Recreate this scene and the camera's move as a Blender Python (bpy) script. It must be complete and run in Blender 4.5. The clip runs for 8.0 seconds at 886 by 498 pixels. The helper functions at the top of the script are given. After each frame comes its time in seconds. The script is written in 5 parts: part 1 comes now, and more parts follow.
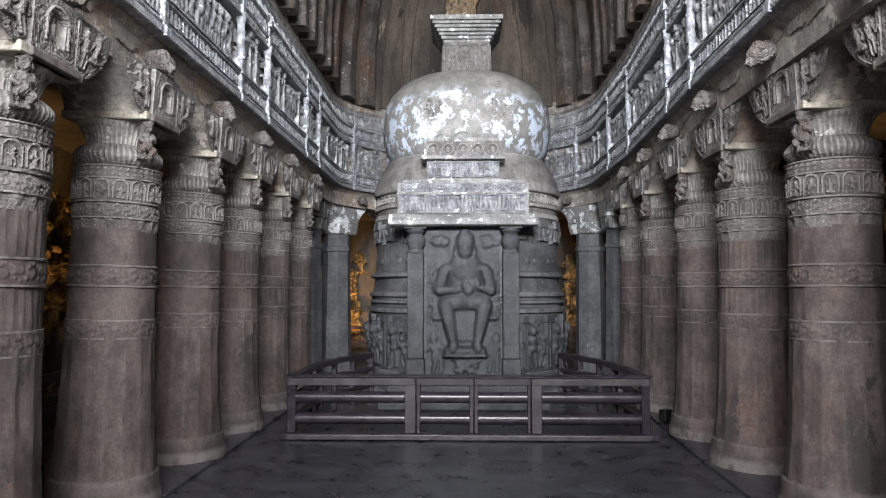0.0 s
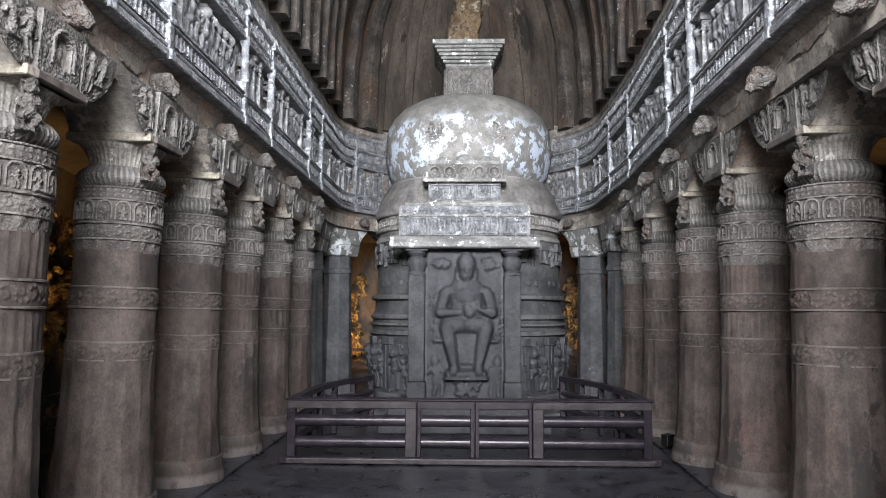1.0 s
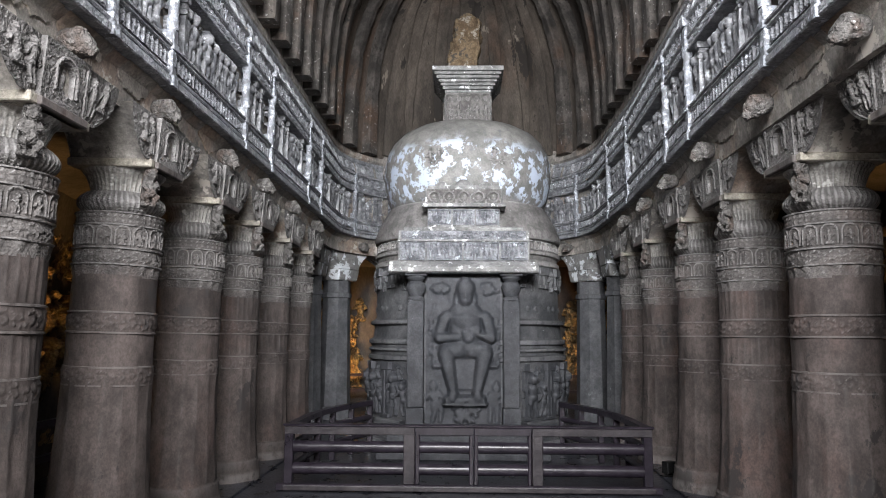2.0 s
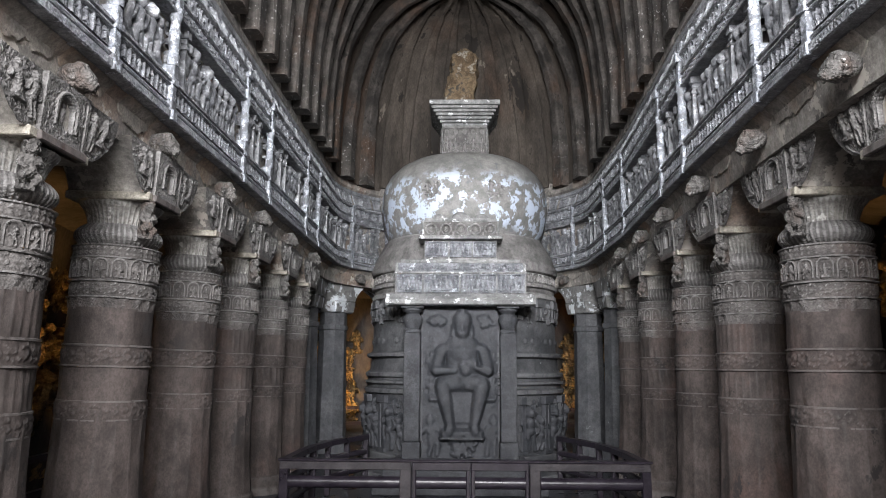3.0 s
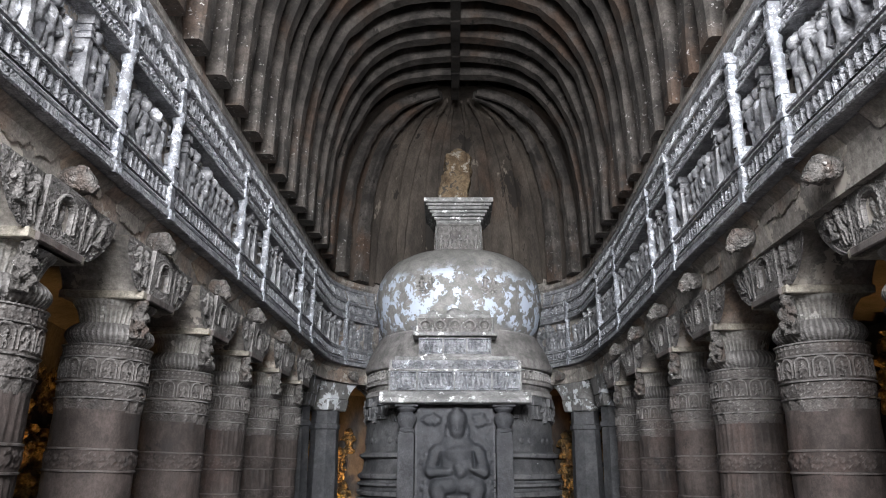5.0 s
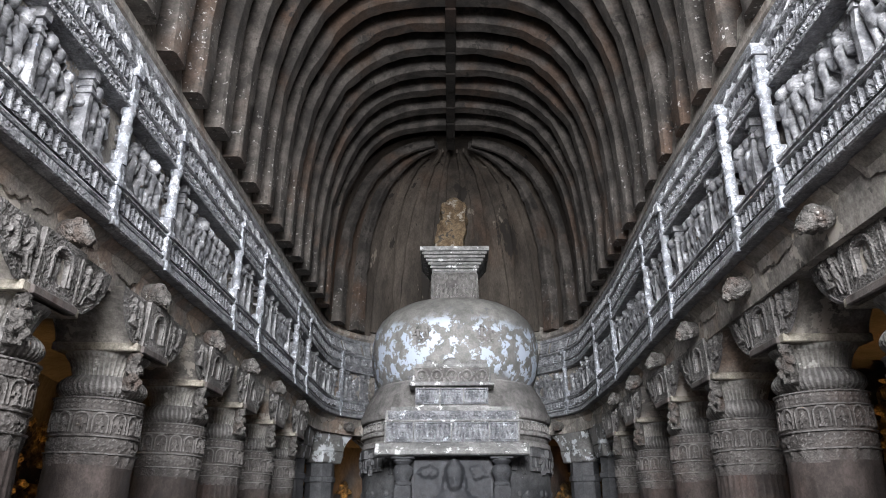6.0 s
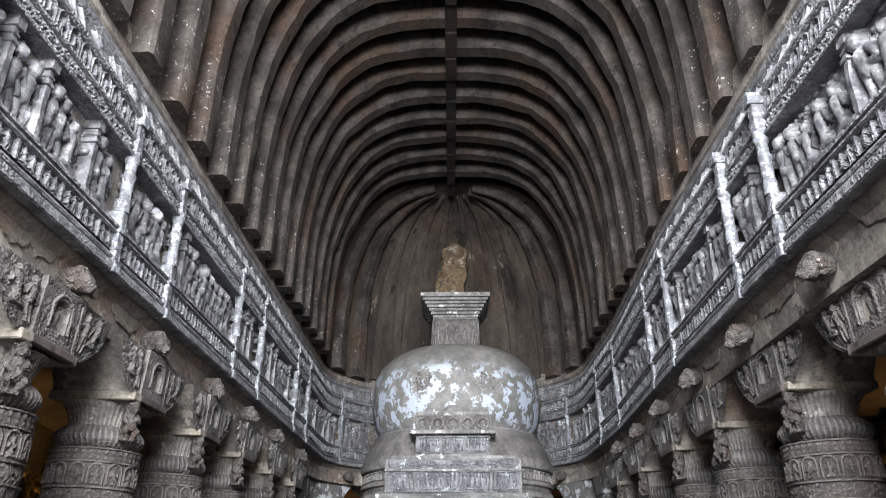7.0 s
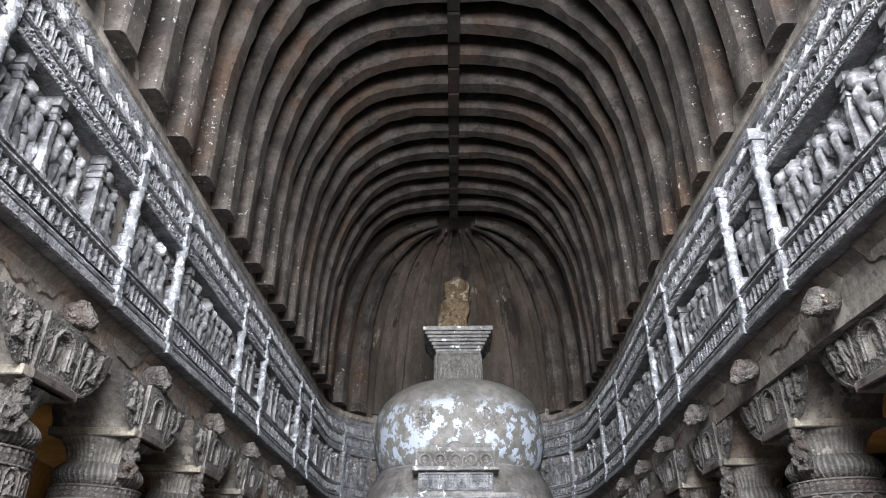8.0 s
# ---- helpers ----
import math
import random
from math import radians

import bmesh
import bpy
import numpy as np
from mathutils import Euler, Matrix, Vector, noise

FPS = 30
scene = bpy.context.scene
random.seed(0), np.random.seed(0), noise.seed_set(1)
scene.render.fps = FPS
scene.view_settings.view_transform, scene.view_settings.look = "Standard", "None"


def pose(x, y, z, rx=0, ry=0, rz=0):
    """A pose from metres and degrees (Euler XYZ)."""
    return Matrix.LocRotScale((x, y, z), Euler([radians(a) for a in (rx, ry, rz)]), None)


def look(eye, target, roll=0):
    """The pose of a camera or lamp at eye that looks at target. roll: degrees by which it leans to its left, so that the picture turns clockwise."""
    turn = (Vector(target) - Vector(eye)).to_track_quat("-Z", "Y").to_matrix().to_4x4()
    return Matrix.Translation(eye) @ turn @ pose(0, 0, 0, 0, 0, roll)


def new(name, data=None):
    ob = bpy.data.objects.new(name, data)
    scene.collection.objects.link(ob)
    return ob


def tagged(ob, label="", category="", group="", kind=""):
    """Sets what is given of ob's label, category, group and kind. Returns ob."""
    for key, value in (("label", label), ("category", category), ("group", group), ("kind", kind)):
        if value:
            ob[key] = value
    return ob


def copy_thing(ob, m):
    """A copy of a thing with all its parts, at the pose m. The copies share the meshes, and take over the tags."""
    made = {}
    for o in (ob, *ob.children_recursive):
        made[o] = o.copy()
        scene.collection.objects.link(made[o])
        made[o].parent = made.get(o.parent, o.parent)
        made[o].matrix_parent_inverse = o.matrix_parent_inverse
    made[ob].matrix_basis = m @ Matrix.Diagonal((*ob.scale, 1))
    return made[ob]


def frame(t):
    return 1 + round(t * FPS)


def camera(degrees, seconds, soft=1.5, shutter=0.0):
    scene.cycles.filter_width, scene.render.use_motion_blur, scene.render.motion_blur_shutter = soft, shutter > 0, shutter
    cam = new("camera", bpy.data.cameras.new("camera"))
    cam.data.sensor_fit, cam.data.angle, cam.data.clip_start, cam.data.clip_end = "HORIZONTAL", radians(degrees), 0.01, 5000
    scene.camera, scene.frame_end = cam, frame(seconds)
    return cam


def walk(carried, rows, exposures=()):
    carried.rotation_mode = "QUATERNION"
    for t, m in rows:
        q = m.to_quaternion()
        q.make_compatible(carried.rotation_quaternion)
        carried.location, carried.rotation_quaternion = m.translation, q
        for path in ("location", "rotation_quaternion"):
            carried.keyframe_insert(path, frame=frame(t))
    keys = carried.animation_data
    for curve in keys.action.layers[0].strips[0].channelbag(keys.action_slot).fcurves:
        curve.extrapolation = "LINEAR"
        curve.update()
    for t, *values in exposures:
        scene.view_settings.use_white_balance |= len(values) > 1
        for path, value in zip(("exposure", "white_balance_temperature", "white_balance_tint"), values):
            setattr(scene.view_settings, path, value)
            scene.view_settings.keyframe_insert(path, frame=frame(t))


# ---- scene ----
cam = camera(63.5, 8.0, soft=0.9)
PATH = [
    (0, pose(0.000, 0.000, 1.750, 93.20, 0.00, 1.40)),
    (0.5, pose(-0.000, -0.001, 1.753, 94.07, -0.13, 1.44)),
    (1, pose(-0.000, -0.002, 1.758, 94.95, -0.25, 1.49)),
    (1.5, pose(0.000, -0.005, 1.763, 95.87, -0.33, 1.49)),
    (3, pose(0.002, -0.017, 1.783, 99.38, -0.39, 1.16)),
    (3.5, pose(0.003, -0.022, 1.791, 100.98, -0.37, 1.07)),
    (4, pose(0.004, -0.027, 1.800, 102.83, -0.32, 0.98)),
    (4.5, pose(0.005, -0.032, 1.808, 104.89, -0.32, 0.86)),
    (6, pose(0.005, -0.046, 1.834, 110.69, 0.15, 0.54)),
    (6.5, pose(0.005, -0.050, 1.843, 112.57, 0.21, 0.54)),
    (7, pose(0.003, -0.053, 1.851, 114.27, 0.19, 0.61)),
    (7.5, pose(0.002, -0.056, 1.859, 115.80, 0.12, 0.70)),
    (8, pose(-0.001, -0.058, 1.867, 116.89, 0.08, 0.77)),
]
# the picture darkens a little as the camera tilts up into the vault
walk(cam, PATH, ((0, 0.33), (1.5, 0.2), (3, -0.01), (4.5, -0.07), (6, -0.1), (8, -0.05)))

# ---- world, daylight, exposure ----
SUN_ELEV, SUN_ROT = radians(38), radians(160)
world = bpy.data.worlds.new("world")
scene.world = world
world.use_nodes = True
wn = world.node_tree.nodes
sky = wn.new("ShaderNodeTexSky")
sky.sky_type, sky.sun_disc, sky.sun_elevation, sky.sun_rotation = "NISHITA", False, SUN_ELEV, SUN_ROT
wn["Background"].inputs[1].default_value = 0.12
world.node_tree.links.new(sky.outputs[0], wn["Background"].inputs[0])
sun = new("sun", bpy.data.lights.new("sun", "SUN"))
sun.data.energy, sun.data.angle, sun.data.color = 3.0, radians(0.5), (1.0, 0.95, 0.88)
sun.matrix_world = look((0, 30, 20), (0, 0, 0))


def area_lamp(name, at, to, w, h, power, color, spread=180):
    lamp = new(name, bpy.data.lights.new(name, "AREA"))
    lamp.data.shape, lamp.data.size, lamp.data.size_y = "RECTANGLE", w, h
    lamp.data.energy, lamp.data.color, lamp.data.spread = power, color, radians(spread)
    lamp.matrix_world = look(at, to)
    return lamp


# daylight of the great arched window and of the doorway in the front wall
area_lamp("window_daylight", (0, -2.75, 6.0), (0, 11.0, 3.7), 3.6, 3.2, 840, (0.97, 0.965, 0.99), 104)
# the narrow second window lamp is an added fill that brightens the stupa dome
area_lamp("window_stupa_fill", (0, -2.72, 6.5), (0, 12.6, 3.7), 2.4, 1.6, 80, (0.93, 0.97, 1.0), 36)
area_lamp("door_daylight", (0, -2.75, 1.4), (0, 10, 0.9), 2.0, 2.6, 54, (1.0, 0.91, 0.87), 165)

# ---- dimensions of the hall ----
X = 2.38          # half width between the gallery fronts
YC = 13.8         # centre of the apse
YF = -2.6         # inner face of the front wall
LS, LA = YC - YF, math.pi * 2.38
PX = 2.925        # pillar axes
rng = random.Random(7)


# ---- materials ----
def mat(name, c1, c2, scale=3.0, rough=0.85, bump=0.3, fine=60.0, patch=None, pscale=2.5, pcut=0.55, edge=None, edge_amt=0.6, metal=0.0, c3=None, streak=0.0, carve=0.0, carve_scale=30.0, bdist=0.02, patch2=None, p2cut=0.6, p2scale=6.0, e0=0.5, e1=0.57, zband=None):
    """Procedural stone, plaster, wood: two tones of cloudy variation, fine grain, remains of paint, raised edges worn
    and given painted highlights.
    """
    m = bpy.data.materials.new(name)
    m.use_nodes = True
    nt = m.node_tree
    n, l = nt.nodes, nt.links
    b = n["Principled BSDF"]
    geo = n.new("ShaderNodeNewGeometry")
    src = geo.outputs["Position"]
    if streak:
        mp = n.new("ShaderNodeMapping")
        mp.inputs["Scale"].default_value = (1, 1, streak)
        l.new(src, mp.inputs[0])
        src = mp.outputs[0]

    def noise_tex(scale_, detail, rough_=0.6):
        t = n.new("ShaderNodeTexNoise")
        t.inputs["Scale"].default_value, t.inputs["Detail"].default_value, t.inputs["Roughness"].default_value = scale_, detail, rough_
        l.new(src, t.inputs["Vector"])
        return t.outputs[0]

    def ramp(fac, a, b_):
        r = n.new("ShaderNodeMapRange")
        r.inputs[1].default_value, r.inputs[2].default_value = a, b_
        r.interpolation_type = "SMOOTHSTEP"
        l.new(fac, r.inputs[0])
        return r.outputs[0]

    def mix(fac, a, b_, kind="MIX"):
        x = n.new("ShaderNodeMix")
        x.data_type, x.blend_type = "RGBA", kind
        for sock, v in ((x.inputs[0], fac), (x.inputs[6], a), (x.inputs[7], b_)):
            if isinstance(v, (int, float)):
                sock.default_value = v
            elif isinstance(v, tuple):
                sock.default_value = (*v, 1)
            else:
                l.new(v, sock)
        return x.outputs[2]

    cloud = noise_tex(scale, 6)
    grain = noise_tex(fine, 4, 0.7)
    col = mix(ramp(cloud, 0.34, 0.66), c1, c2)
    if c3:
        col = mix(ramp(noise_tex(scale * 0.37, 5), 0.5, 0.68), col, c3)
    col = mix(0.5, col, mix(ramp(grain, 0.3, 0.7), (0.4, 0.4, 0.4), (1.2, 1.2, 1.2)), "MULTIPLY")
    col = mix(0.6, col, mix(ramp(noise_tex(scale * 5, 5, 0.65), 0.35, 0.62), (0.55, 0.55, 0.55), (1.12, 1.12, 1.12)), "MULTIPLY")
    if patch:
        spots = noise_tex(pscale, 8, 0.68)
        cover = ramp(spots, pcut, pcut + 0.035)
        if zband:
            # whitewash survives only in a belt between two heights
            sep = n.new("ShaderNodeSeparateXYZ")
            l.new(geo.outputs["Position"], sep.inputs[0])
            wav = n.new("ShaderNodeMath")
            wav.operation = "MULTIPLY_ADD"
            wav.inputs[1].default_value = 0.5
            l.new(noise_tex(2.0, 5), wav.inputs[0])
            l.new(sep.outputs[2], wav.inputs[2])
            for lo, hi in ((zband[0], zband[0] + 0.2), (zband[1] + 0.25, zband[1])):
                k = n.new("ShaderNodeMath")
                k.operation = "MULTIPLY"
                l.new(ramp(wav.outputs[0], lo, hi), k.inputs[0])
                l.new(cover, k.inputs[1])
                cover = k.outputs[0]
        col = mix(cover, col, patch)
    if patch2:
        col = mix(ramp(noise_tex(p2scale, 9, 0.72), p2cut, p2cut + 0.03), col, patch2)
    if edge:
        # raised edges turn paler: partly worn stone, partly highlights put into the colour
        worn_glint = n.new("ShaderNodeMath")
        worn_glint.operation = "MULTIPLY"
        l.new(ramp(geo.outputs["Pointiness"], e0, e1), worn_glint.inputs[0])
        l.new(ramp(noise_tex(9.0, 5), 0.3, 0.55), worn_glint.inputs[1])
        k = n.new("ShaderNodeMath")
        k.operation = "MULTIPLY"
        k.inputs[1].default_value = edge_amt
        l.new(worn_glint.outputs[0], k.inputs[0])
        col = mix(k.outputs[0], col, edge)
    l.new(col, b.inputs["Base Color"])
    b.inputs["Roughness"].default_value = rough
    b.inputs["Metallic"].default_value = metal
    r2 = n.new("ShaderNodeMapRange")
    r2.inputs[3].default_value, r2.inputs[4].default_value = rough - 0.12, min(1.0, rough + 0.12)
    l.new(cloud, r2.inputs[0])
    l.new(r2.outputs[0], b.inputs["Roughness"])
    h = n.new("ShaderNodeMath")
    h.operation = "MULTIPLY_ADD"
    h.inputs[1].default_value = 0.35
    l.new(grain, h.inputs[0])
    l.new(noise_tex(scale * 4, 6), h.inputs[2])
    height = h.outputs[0]
    if carve:
        vo = n.new("ShaderNodeTexVoronoi")
        vo.inputs["Scale"].default_value = carve_scale
        wob = n.new("ShaderNodeVectorMath")
        wob.operation = "ADD"
        nz = n.new("ShaderNodeTexNoise")
        nz.inputs["Scale"].default_value = carve_scale * 0.6
        sc = n.new("ShaderNodeVectorMath")
        sc.operation = "SCALE"
        sc.inputs["Scale"].default_value = 1.2 / carve_scale
        l.new(geo.outputs["Position"], nz.inputs["Vector"])
        l.new(nz.outputs["Color"], sc.inputs[0])
        l.new(geo.outputs["Position"], wob.inputs[0])
        l.new(sc.outputs[0], wob.inputs[1])
        l.new(wob.outputs[0], vo.inputs["Vector"])
        ad = n.new("ShaderNodeMath")
        ad.operation = "MULTIPLY_ADD"
        ad.inputs[1].default_value = -carve
        l.new(vo.outputs["Distance"], ad.inputs[0])
        l.new(height, ad.inputs[2])
        height = ad.outputs[0]
    bp = n.new("ShaderNodeBump")
    bp.inputs["Strength"].default_value, bp.inputs["Distance"].default_value = bump, bdist
    l.new(height, bp.inputs["Height"])
    l.new(bp.outputs[0], b.inputs["Normal"])
    return m


STONE = mat("pillar_stone", (0.042, 0.033, 0.03), (0.106, 0.085, 0.078), 2.6, 0.8, 0.45, 60, bdist=0.02, c3=(0.1, 0.066, 0.057), streak=0.7, edge=(0.28, 0.265, 0.255), edge_amt=0.3, patch2=(0.034, 0.029, 0.028), p2scale=2.2, p2cut=0.58)
# the pale edge tones also stand in for highlights on the carving
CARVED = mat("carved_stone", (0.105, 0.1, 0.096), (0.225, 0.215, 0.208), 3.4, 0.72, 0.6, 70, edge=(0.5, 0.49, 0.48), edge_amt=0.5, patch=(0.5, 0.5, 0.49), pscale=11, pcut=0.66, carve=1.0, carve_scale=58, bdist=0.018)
SHAFTBAND = mat("carved_shaft_stone", (0.064, 0.058, 0.055), (0.155, 0.143, 0.136), 3.0, 0.75, 0.55, 65, c3=(0.13, 0.105, 0.095), edge=(0.42, 0.41, 0.4), edge_amt=0.5, carve=0.8, carve_scale=58, bdist=0.016)
FIGURE = mat("weathered_figure", (0.075, 0.07, 0.066), (0.2, 0.19, 0.18), 9, 0.75, 0.8, 70, patch=(0.5, 0.49, 0.48), pscale=14, pcut=0.645, c3=(0.13, 0.1, 0.085), carve=1.0, carve_scale=55, bdist=0.02)
GALLERY = mat("gallery_stone", (0.13, 0.135, 0.15), (0.34, 0.35, 0.375), 7.0, 0.5, 0.7, 80, patch=(0.58, 0.61, 0.67), pscale=8, pcut=0.61, edge=(0.7, 0.73, 0.78), edge_amt=0.5, carve=0.9, carve_scale=66, bdist=0.014, e0=0.515, e1=0.62)
RELIEF = mat("gallery_figures", (0.12, 0.124, 0.137), (0.33, 0.335, 0.352), 9.0, 0.45, 0.4, 80, patch=(0.56, 0.58, 0.63), pscale=9, pcut=0.59, edge=(0.68, 0.7, 0.74), edge_amt=0.45, patch2=(0.3, 0.37, 0.55), p2scale=13, p2cut=0.68, bdist=0.01, e0=0.515, e1=0.62)
BAND = mat("gallery_moulding", (0.2, 0.207, 0.225), (0.43, 0.44, 0.465), 4.5, 0.55, 0.8, 80, patch=(0.55, 0.57, 0.62), pscale=9, pcut=0.63, carve=0.9, carve_scale=40, bdist=0.018)
SLAB = mat("worn_slab", (0.15, 0.15, 0.15), (0.32, 0.32, 0.315), 3.2, 0.7, 0.6, 70, patch=(0.64, 0.65, 0.66), pscale=6, pcut=0.58, carve=0.5, carve_scale=46, bdist=0.015)
PLAINSTONE = mat("plain_drum_stone", (0.031, 0.033, 0.039), (0.072, 0.074, 0.081), 3.0, 0.75, 0.5, 60, patch=(0.27, 0.27, 0.28), pscale=26, pcut=0.68)
PAINTED = mat("painted_post", (0.22, 0.235, 0.265), (0.4, 0.425, 0.47), 6, 0.5, 0.4, 60, patch=(0.15, 0.155, 0.17), pscale=11, pcut=0.5, patch2=(0.56, 0.59, 0.65), p2scale=16, p2cut=0.545)
ROCK = mat("cave_rock", (0.036, 0.031, 0.028), (0.09, 0.077, 0.068), 1.3, 0.9, 0.7, 30, c3=(0.092, 0.056, 0.043), streak=0.5, bdist=0.03)
RIB = mat("rib_stone", (0.04, 0.036, 0.033), (0.132, 0.118, 0.107), 2.2, 0.88, 0.6, 45, c3=(0.108, 0.071, 0.052), patch=(0.46, 0.45, 0.44), pscale=18, pcut=0.61, patch2=(0.037, 0.033, 0.03), p2scale=3.0, p2cut=0.58, zband=(5.2, 6.9))
# soot tone deepened: shade between the ribs and along the crown painted in
SOOT_SHADE = mat("sooty_shaded_rock", (0.014, 0.0125, 0.0115), (0.046, 0.04, 0.035), 1.3, 0.9, 0.7, 30, c3=(0.05, 0.032, 0.025), streak=0.5, bdist=0.03)
APSE = mat("apse_stone", (0.06, 0.05, 0.042), (0.155, 0.13, 0.108), 1.2, 0.9, 0.5, 40, c3=(0.16, 0.096, 0.064), streak=0.35, patch=(0.26, 0.225, 0.185), pscale=1.7, pcut=0.62, patch2=(0.036, 0.031, 0.027), p2scale=1.5, p2cut=0.585, bdist=0.02)
PLASTER = mat("old_plaster", (0.2, 0.188, 0.176), (0.4, 0.372, 0.338), 3.0, 0.85, 0.4, 45, c3=(0.32, 0.245, 0.2), patch=(0.46, 0.42, 0.375), pscale=3.2, pcut=0.56, patch2=(0.12, 0.112, 0.105), p2scale=4.5, p2cut=0.61)
BELL = mat("petal_capital", (0.19, 0.183, 0.17), (0.42, 0.4, 0.368), 5, 0.75, 0.6, 65, patch=(0.6, 0.59, 0.56), pscale=7, pcut=0.58, edge=(0.6, 0.6, 0.58), edge_amt=0.6, carve=0.7, carve_scale=46, bdist=0.015)
CREAM = mat("cream_painted_slab", (0.26, 0.24, 0.205), (0.5, 0.46, 0.385), 5, 0.8, 0.4, 60, patch=(0.13, 0.12, 0.11), pscale=6, pcut=0.62)
DOME = mat("whitewashed_dome", (0.17, 0.167, 0.16), (0.25, 0.243, 0.23), 1.2, 0.6, 0.25, 50, patch=(0.46, 0.52, 0.62), pscale=4.6, pcut=0.497, patch2=(0.14, 0.14, 0.145), p2scale=5.0, p2cut=0.6, zband=(4.15, 4.98))
LIME = mat("lime_plaster_remnant", (0.2, 0.183, 0.165), (0.36, 0.33, 0.295), 4, 0.88, 0.5, 50, c3=(0.29, 0.22, 0.17), patch2=(0.11, 0.1, 0.092), p2scale=8, p2cut=0.6)
FLAKY = mat("flaking_white_capital", (0.16, 0.16, 0.16), (0.28, 0.275, 0.27), 2.4, 0.7, 0.3, 55, patch=(0.66, 0.69, 0.72), pscale=3.4, pcut=0.53)
FLAKED = mat("flaked_pillar", (0.064, 0.066, 0.073), (0.115, 0.117, 0.125), 2.4, 0.75, 0.3, 55, patch=(0.3, 0.31, 0.33), pscale=3.0, pcut=0.66)
DRUM = mat("drum_stone", (0.043, 0.045, 0.05), (0.105, 0.106, 0.111), 2.6, 0.75, 0.45, 60, edge=(0.3, 0.3, 0.31), edge_amt=0.3, patch=(0.38, 0.39, 0.4), pscale=12, pcut=0.67)
STATUE = mat("statue_stone", (0.027, 0.03, 0.036), (0.06, 0.062, 0.07), 2.8, 0.7, 0.3, 60, edge=(0.2, 0.2, 0.21), edge_amt=0.25, patch=(0.24, 0.24, 0.25), pscale=30, pcut=0.69)
WOOD = mat("dark_varnished_wood", (0.017, 0.0135, 0.02), (0.034, 0.027, 0.038), 6, 0.31, 0.1, 90)
WORN = mat("worn_wood", (0.025, 0.021, 0.025), (0.058, 0.05, 0.055), 7, 0.4, 0.2, 90, patch=(0.16, 0.15, 0.15), pscale=16, pcut=0.68)
FLOOR = mat("slate_floor", (0.016, 0.0168, 0.022), (0.055, 0.057, 0.07), 3.5, 0.3, 0.5, 55, c3=(0.028, 0.029, 0.036), patch=(0.13, 0.133, 0.145), pscale=7, pcut=0.645, bdist=0.012)
# gold highlights and dark hollows of the warm glow are put into these tones
OCHRE = mat("ochre_lit_carving", (0.04, 0.026, 0.012), (0.34, 0.23, 0.1), 4, 0.6, 0.9, 40, carve=1.0, carve_scale=12, bdist=0.05)
ROUGHBLOCK = mat("weathered_block", (0.12, 0.08, 0.045), (0.26, 0.19, 0.115), 5, 0.9, 0.9, 40, patch=(0.36, 0.33, 0.28), pscale=3, pcut=0.56, patch2=(0.07, 0.06, 0.05), p2scale=5, p2cut=0.58, bdist=0.04)
BLACK = mat("black_metal", (0.015, 0.015, 0.016), (0.03, 0.03, 0.03), 8, 0.45, 0.1, 80, metal=0.6)


